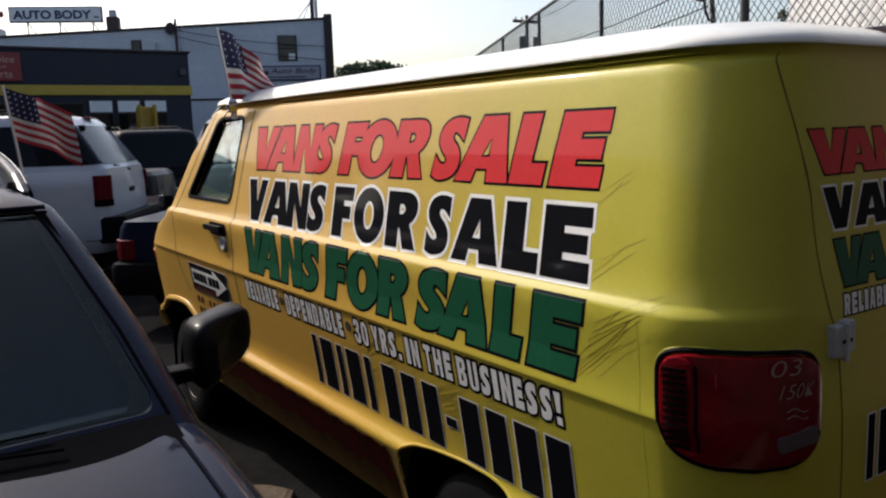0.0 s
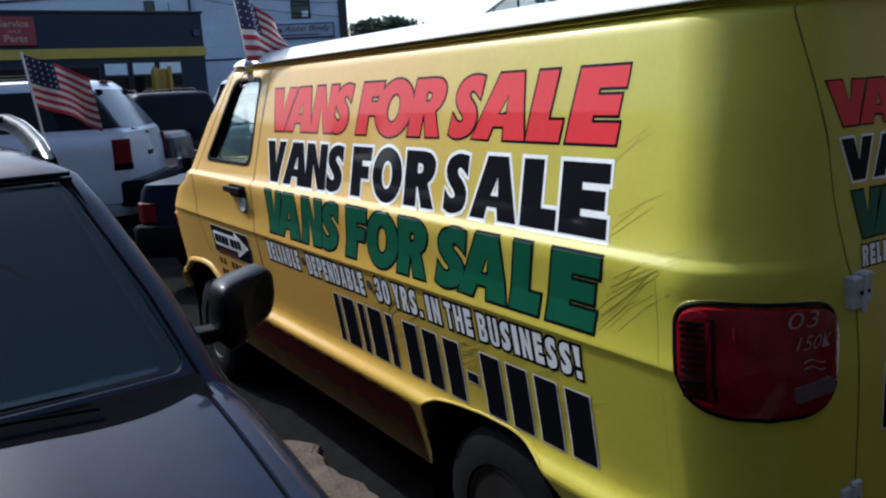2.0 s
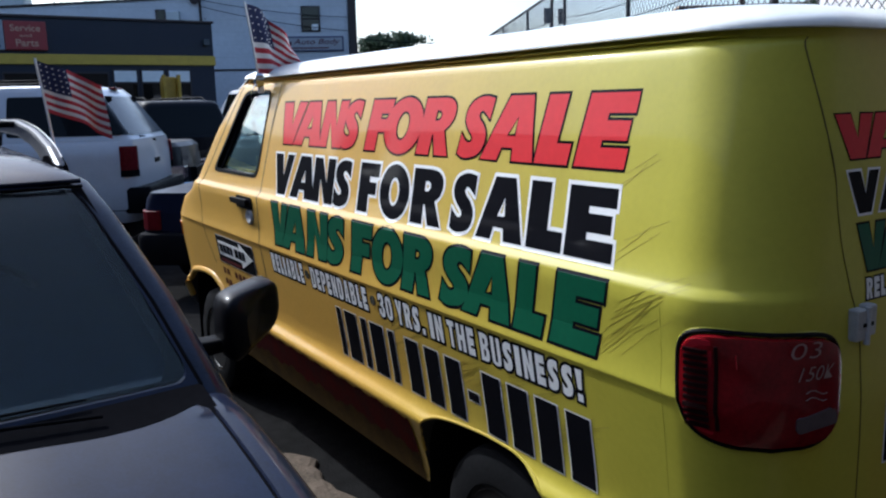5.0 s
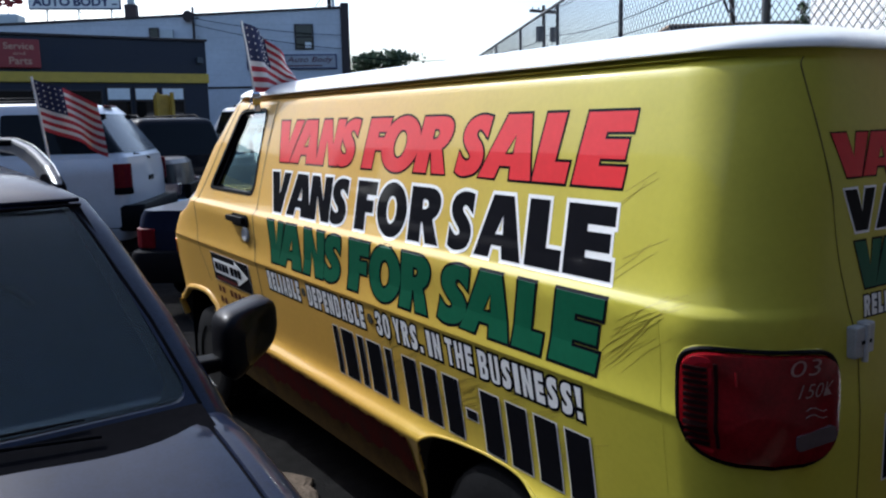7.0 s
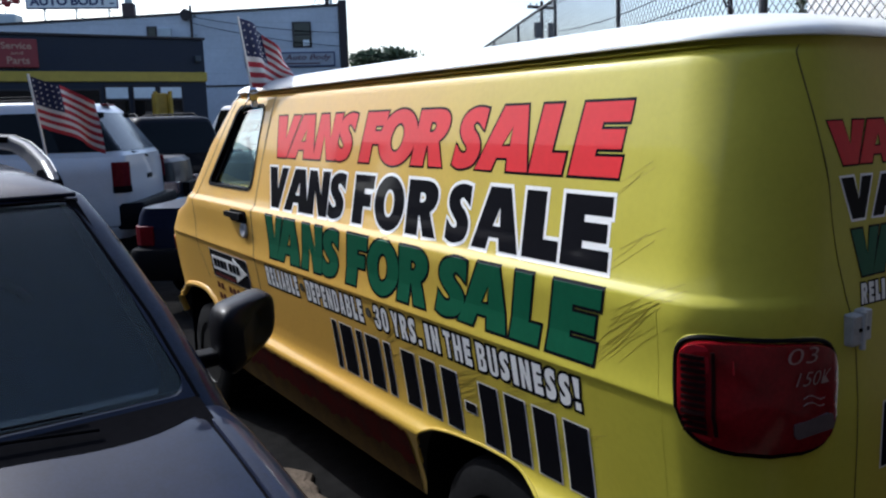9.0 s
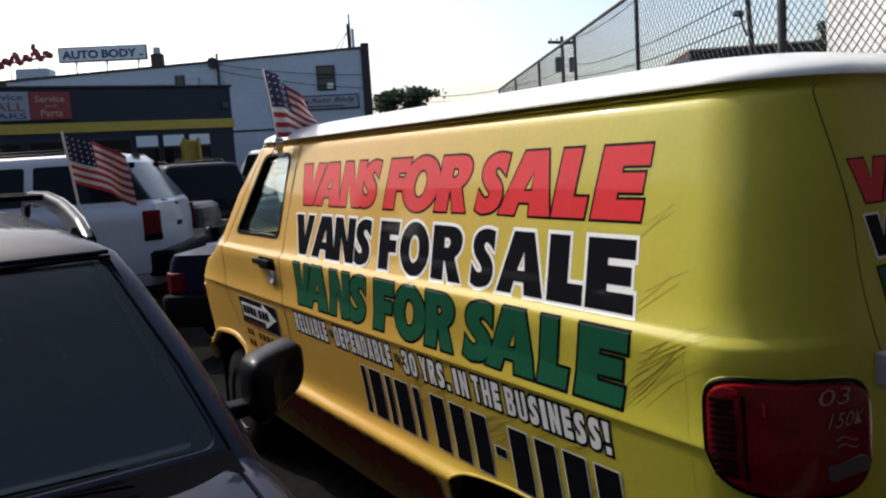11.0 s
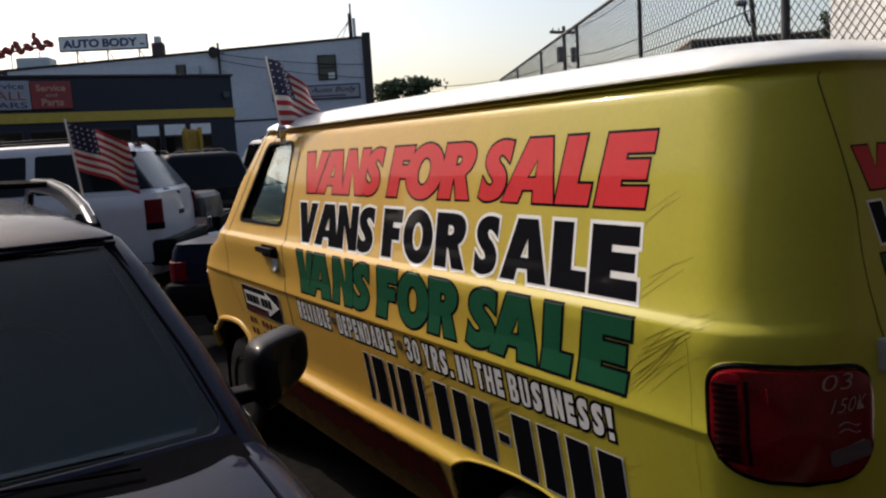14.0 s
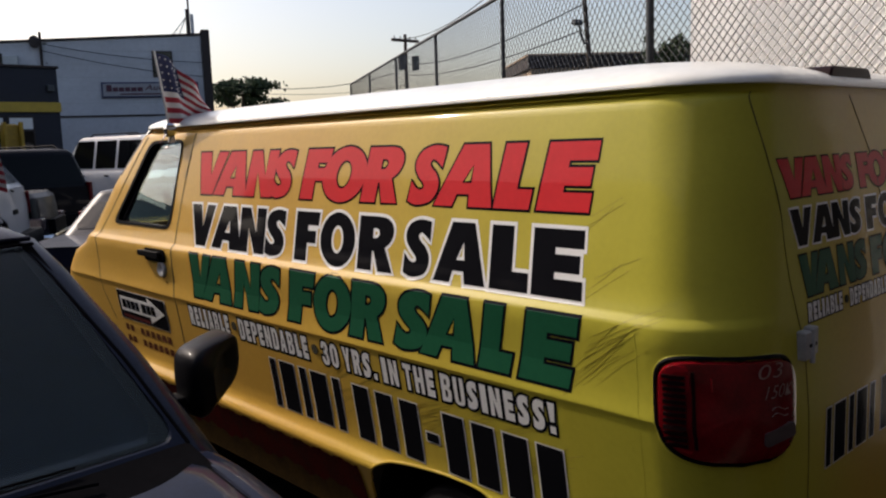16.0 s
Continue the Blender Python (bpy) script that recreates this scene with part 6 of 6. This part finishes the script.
SIGN_TAN = material("tan_lettering", (0.45, 0.24, 0.15), 0.5, vary=0.1)
sign = part("fascia_sign", box(-6.14, -5.02, -0.13, 0.0, 3.52, 4.34), SIGN_RED, shop, "red fascia sign", bevel=0.02)
flat_text("Service", -5.98, -5.18, 4.05, 4.24, -0.135, SIGN_TAN, "letter", sign, "tan letters reading service", 0.02)
flat_text("and", -5.74, -5.42, 3.89, 3.98, -0.135, SIGN_TAN, "letter", sign, "tan letters reading and", 0.01)
flat_text("Parts", -5.86, -5.26, 3.62, 3.83, -0.135, SIGN_TAN, "letter", sign, "tan letters reading parts", 0.02)
part("roof_unit", box(-7.6, -6.6, 0.6, 1.5, 4.54, 4.75), BROWN_TRIM, shop, "low roof hatch", bevel=0.02)
# yellow machine before the shop
mach = thing("forklift", "small yellow machine standing before the shop window", "forklift", pose(5.35, 24.6, 0))
part("mast", box(-0.26, -0.18, -0.1, 0.1, 0.25, 2.75), YELLOW_MACHINE, mach, bevel=0.01)
part("mast", box(0.18, 0.26, -0.1, 0.1, 0.25, 2.75), YELLOW_MACHINE, mach, bevel=0.01)
part("cab", box(-0.20, 0.20, 0.1, 0.6, 2.0, 2.70), YELLOW_MACHINE, mach, "yellow cab", bevel=0.06)
part("chassis", box(-0.45, 0.45, 0.1, 1.5, 0.3, 1.2), YELLOW_MACHINE, mach, "yellow chassis", bevel=0.05)
for x in (-0.45, 0.45):
    for y in (0.35, 1.25):
        wheel("wheel", mach, x, y, 0.28, 0.28, 0.18, math.copysign(1, x), STEEL)

# white two-storey building behind, its front turned a little
garage = thing("garage_building", "white two-storey garage building with a sloping dark-trimmed parapet", "building", pose(14.3, 30.5, 0, 0, 0, -24))
def top_at(x):
    return 6.40 + 0.049 * x


bm = prism([(-24, 0), (0, 0), (0, top_at(0)), (-24, top_at(-24))], 0, 3.0, "y")
part("wall", bm, WHITE_WALL, garage, "white painted wall", bevel=0.02)
bm = prism([(-24, top_at(-24) + 0.002), (0.05, top_at(0) + 0.002), (0.05, top_at(0) + 0.09), (-24, top_at(-24) + 0.09)], -0.05, 3.0, "y")
part("parapet", bm, BROWN_TRIM, garage, "dark parapet cap")
part("corner_trim", box(0.002, 0.34, -0.12, 0.5, 2.4, 6.62), BROWN_TRIM, garage, "dark corner pier", bevel=0.03)
part("band", box(-24, 0.0, -0.03, 0.2, 3.22, 3.29), BROWN_TRIM, garage, "dark horizontal joint")
for k in range(5):
    part("board_joint", box(-24, 0.0, -0.004, 0.1, 3.75 + 0.5 * k, 3.762 + 0.5 * k), STEEL, garage, "shallow cladding joint")
w = part("window", box(-1.92, -1.14, -0.04, 0.1, 4.74, 5.78), BROWN_TRIM, garage, "dark window frame", bevel=0.01)
part("pane", box(-1.86, -1.20, -0.05, 0.0, 5.28, 5.72), DARK_GLASS, w, "dark window pane")
part("pane", box(-1.86, -1.20, -0.05, 0.0, 4.80, 5.22), DARK_GLASS, w, "dark window pane")
part("vent", box(-1.50, -1.24, -0.08, 0.0, 4.80, 5.04), SIGN_WHITE, w, "pale window vent", bevel=0.02)
w = part("window", box(-7.66, -7.26, -0.04, 0.1, 5.20, 5.66), BROWN_TRIM, garage, "dark window frame", bevel=0.01)
part("pane", box(-7.60, -7.32, -0.05, 0.0, 5.25, 5.60), DARK_GLASS, w, "dark window pane")
part("wall_box", box(-7.22, -6.70, -0.25, 0.0, 5.12, 5.58), STEEL, garage, "pale metal wall box", bevel=0.04)
sign = part("wall_sign", box(-3.88, -0.22, -0.09, 0.0, 3.95, 4.56), SIGN_NAVY, garage, "dark-framed wall sign", bevel=0.01)
part("sign_face", box(-3.82, -0.28, -0.11, -0.05, 4.01, 4.50), SIGN_SHADED, sign, "pale sign face")
flat_text("Auto Body", -2.25, -0.40, 4.17, 4.45, -0.118, SIGN_MAROON, "letter", sign, "maroon letters reading auto body", 0.012, 0.10)
for k in range(6):
    part("bar", box(-3.70 + 0.23 * k, -3.50 + 0.23 * k, -0.118, -0.10, 4.19, 4.35 + 0.10 * (k == 0)), SIGN_MAROON, sign, "maroon plain bar")
part("bar", box(-3.2, -0.85, -0.118, -0.10, 4.06, 4.115), SIGN_MAROON, sign, "red plain line")
# braced post on the roof corner
part("roof_post", box(-0.52, -0.36, 0.1, 0.3, 6.40, 7.45), BROWN_TRIM, garage, "dark roof post", bevel=0.01)
part("roof_post", box(-0.44, -0.37, 0.08, 0.25, 7.40, 7.85), BROWN_TRIM, garage, "thin dark mast", bevel=0.01)
part("roof_post", box(-0.34, -0.22, 0.1, 0.3, 6.40, 7.25), WHITE_WALL, garage, "pale roof post", bevel=0.01)
for dx in (-1.12, -0.85):
    part("brace", tube([(dx, 0.2, 6.36), (-0.50, 0.2, 7.15)], 0.02, 6), STEEL, garage, "steel brace", smooth=True)
part("vent_pipe", tube([(-5.9, -0.1, 5.1), (-5.9, -0.1, 6.45)], 0.05, 8), BROWN_TRIM, garage, "dark pipe", smooth=True)
part("pipe_dish", loft([[(-6.10 + 0.2 * s * math.cos(k * math.pi / 8), -0.15 + d, 6.08 + 0.24 * s * math.sin(k * math.pi / 8)) for k in range(16)] for d, s in ((0, 1), (0.1, 0.7), (0.14, 0.2))]), BROWN_TRIM, garage, "dark dish", smooth=True)
ch = part("chimney", box(-8.60, -8.14, 0.3, 0.8, 5.9, 6.62), BRICK_DARK, garage, "dark brick chimney", bevel=0.02)
part("chimney_cap", box(-8.50, -8.24, 0.4, 0.7, 6.62, 6.90), STEEL, ch, "pale metal cowl", bevel=0.03)
part("roof_duct", box(-13.9, -12.6, 0.2, 1.2, 5.4, 6.25), STEEL, garage, "grey metal roof duct", bevel=0.08)

# roof signs
GM = pose(14.3, 30.5, 0, 0, 0, -24)
rsign = thing("roof_sign", "white roof sign reading auto body on a steel frame", "sign", GM @ pose(-12.26, 0.5, 0))
part("panel", box(0.0, 3.50, 0, 0.16, 6.43, 7.05), SIGN_NAVY, rsign, "dark sign frame", bevel=0.02)
part("face", box(0.05, 3.45, -0.02, 0.1, 6.48, 7.0), SIGN_WHITE, rsign, "white sign face")
flat_text("AUTO BODY", 0.16, 3.10, 6.56, 6.90, -0.026, SIGN_NAVY, "letter", rsign, "navy letters reading auto body", 0.04, word=0.8)
part("bar", box(3.18, 3.36, -0.03, 0.0, 6.60, 6.66), SIGN_NAVY, rsign, "small navy plain bar")
for x in (0.65, 1.85, 3.1):
    part("leg", tube([(x, 0.1, 5.7), (x, 0.1, 6.45)], 0.03, 6), STEEL, rsign, smooth=True)
    part("strut", tube([(x + 0.35, 0.6, 5.75), (x, 0.1, 6.45)], 0.02, 6), STEEL, rsign, smooth=True)
script = thing("script_sign", "dark red script-style roof sign on thin legs", "sign", GM @ pose(-14.85, 0.5, 0))
pts = [(2.36 * k / 60, 0.06, 6.52 + 0.34 * k / 60 + 0.15 * math.sin(k * 0.62) + 0.10 * math.sin(k * 0.31 + 1.2)) for k in range(61)]
part("wavy_stroke", tube(pts, [0.075 + 0.05 * abs(math.sin(k * 0.31)) for k in range(61)], 8), SIGN_RED, script, "dark red wavy script stroke", smooth=True)
part("tall_stroke", tube([(0.30, 0.06, 6.95), (0.02, 0.06, 6.85), (0.05, 0.06, 6.66), (0.28, 0.06, 6.62), (0.02, 0.06, 6.50), (0.10, 0.06, 6.34), (0.45, 0.06, 6.40)], 0.10, 8), SIGN_RED, script, "dark red curled stroke", smooth=True)
part("tall_stroke", tube([(1.62, 0.06, 7.02), (1.68, 0.06, 7.26)], 0.085, 8), SIGN_RED, script, "dark red upright stroke", smooth=True)
part("rail", prism([(0.0, 6.40), (2.4, 6.70), (2.4, 6.78), (0.0, 6.48)], 0.03, 0.09, "y"), SIGN_RED, script)
for x in (0.7, 1.8):
    part("leg", tube([(x, 0.06, 5.6), (x, 0.06, 6.5)], 0.025, 6), STEEL, script, smooth=True)

# ---- poles, wires and trees ----
def utility_pole(name, label, x, y, h, lean=0.0, r=0.15):
    p = thing(name, label, "pole", pose(x, y, 0))
    part("pole", tube([(0, 0, 0), (lean, 0, h)], [r, r * 0.7], 10), WOOD_POLE, p, smooth=True)
    return p


up = utility_pole("utility_pole", "wooden utility pole with a crossarm and transformers", 33.3, 40.0, 8.75)
part("crossarm", box(-1.1, 1.1, -0.08, 0.08, 8.28, 8.46), WOOD_POLE, up, bevel=0.01)
for x in (-0.55, 0.60):
    part("transformer", loft([[(x + 0.24 * math.cos(k * math.pi / 8), -0.25 + 0.24 * math.sin(k * math.pi / 8), z) for k in range(16)] for z in (6.5, 7.4)]), DARK_STEEL, up, "grey transformer can", smooth=True)
for x in (-0.9, -0.4, 0.4, 0.9):
    part("insulator", tube([(x, 0, 8.46), (x, 0, 8.62)], 0.05, 8), STEEL, up, smooth=True)
lp = utility_pole("street_lamp", "leaning wooden pole with a street lamp arm", 18.85, 14.2, 9.0, -1.1, 0.085)
part("lamp_arm", tube([(-0.55, 0, 4.55), (-0.85, -0.1, 4.5), (-1.15, -0.2, 4.75), (-1.35, -0.3, 5.0)], 0.035, 6), DARK_STEEL, lp, smooth=True)
part("lamp_head", loft([ring(-1.62 + a, -1.28 - a, -0.4 + a, -0.2 - a, 0.05, 0.05, z) for z, a in ((4.95, 0.03), (5.0, 0), (5.1, 0.02))]), DARK_STEEL, lp, "grey lamp head", smooth=True)


def wire(name, a, b, sag, r=0.02, label="thin dark overhead cable between poles"):
    a, b = Vector(a), Vector(b)
    pts = [a + (b - a) * (k / 16) - Vector((0, 0, sag * 4 * (k / 16) * (1 - k / 16))) for k in range(17)]
    return tagged(part(name, tube(pts, r, 5), BLACK_PLASTIC, smooth=True), label, "cable")


wire("cable", (9.0, 32.8, 6.05), (33.3, 40.0, 6.6), 1.5)
wire("cable", (9.0, 32.8, 5.3), (33.3, 40.0, 5.6), 0.9, 0.012)
for za, zb in ((5.75, 4.75), (6.0, 5.3)):
    wire("cable", GM @ Vector((-5.9, -0.25, za)), GM @ Vector((-0.02, -0.22, zb)), 0.12, 0.014, "thin dark service cable along the garage front")
wire("cable", (33.3, 40.0, 8.5), (17.6, 14.2, 8.0), 0.8)
wire("cable", (33.3, 40.0, 6.9), (18.0, 14.2, 5.6), 0.5)
wire("cable", (33.3, 40.0, 6.2), (18.05, 14.2, 4.9), 0.4)


def tree(label, x, y, h, crown_r, z_mid, seed, n=900, squash=0.8, leaf=0.28):
    rnd = random.Random(seed)
    t = thing("tree", label, "tree", pose(x, y, 0))
    bm = tube([(0, 0, 0), (0.1, 0, z_mid * 0.6), (0, 0.1, z_mid)], [h * 0.035, h * 0.025, h * 0.012], 8)
    for k in range(7):
        a, up_ = rnd.uniform(0, 6.28), rnd.uniform(0.3, 0.9)
        s = z_mid * rnd.uniform(0.45, 0.8)
        tube([(0, 0, s), (math.cos(a) * crown_r * 0.4, math.sin(a) * crown_r * 0.4, s + up_ * crown_r * 0.5), (math.cos(a) * crown_r * 0.8, math.sin(a) * crown_r * 0.8, s + up_ * crown_r)], [h * 0.014, h * 0.008, h * 0.003], 5, bm)
    part("trunk", bm, BARK, t, "brown trunk and limbs", smooth=True)
    bm = bmesh.new()
    clumps = [(rnd.gauss(0, 0.5), rnd.gauss(0, 0.5), rnd.gauss(0, 0.42)) for _ in range(26)]
    for _ in range(n):
        c = rnd.choice(clumps)
        p = Vector((c[0] + rnd.gauss(0, 0.16), c[1] + rnd.gauss(0, 0.16), (c[2] + rnd.gauss(0, 0.14)) * squash)) * crown_r + Vector((0, 0, z_mid))
        r = Euler((rnd.uniform(0, 6), rnd.uniform(0, 6), rnd.uniform(0, 6))).to_matrix()
        s = leaf * rnd.uniform(0.6, 1.5)
        q = [bm.verts.new(p + r @ Vector(v) * s) for v in ((-0.5, 0, 0), (0, -0.32, 0.08), (0.55, 0, 0), (0, 0.32, 0.08))]
        bm.faces.new(q)
    part("crown", bm, LEAF, t, "dark green leaves")
    return t


tree("broad dark green tree beyond the garage", 32.7, 60, 7.5, 2.5, 6.3, 3, 3600, 0.42, 0.30)
tree("dark green tree behind the flat-roofed building", 29.2, 19.2, 6, 0.55, 4.75, 7, 2400, 1.7, 0.17)
tree("dark green tree behind the flat-roofed building", 30.7, 18.9, 6, 0.6, 5.1, 9, 2600, 1.7, 0.17)
flatb = thing("flat_roofed_building", "tan flat-roofed building with a dark eave beyond the fence", "building", pose(28.2, 25.0, 0, 0, 0, -38))
part("wall", box(0, 13.5, 0, 7, 0, 5.10), TAN_WALL, flatb, "tan wall", bevel=0.02)
part("eave", box(-0.15, 13.6, -0.15, 7, 5.102, 5.68), BROWN_TRIM, flatb, "dark eave board", bevel=0.02)
part("eave_cap", box(-0.2, 13.65, -0.2, 7, 5.682, 5.76), TAN_WALL, flatb, "pale roof edge")

# ---- unseen dark walls added to block sky light from behind and beside ----
tagged(part("blocker_south", box(-22, 26, -4.0, -3.6, 0, 8.0), BLOCKER_DARK, bevel=0.02), "unseen dark wall added behind the camera to block sky light", "wall", kind="structure")
tagged(part("blocker_west", box(-13.4, -13.0, -3.6, 25.0, 0, 7.0), BLOCKER_DARK, bevel=0.02), "unseen dark wall added beside the lot to block sky light", "wall", kind="structure")
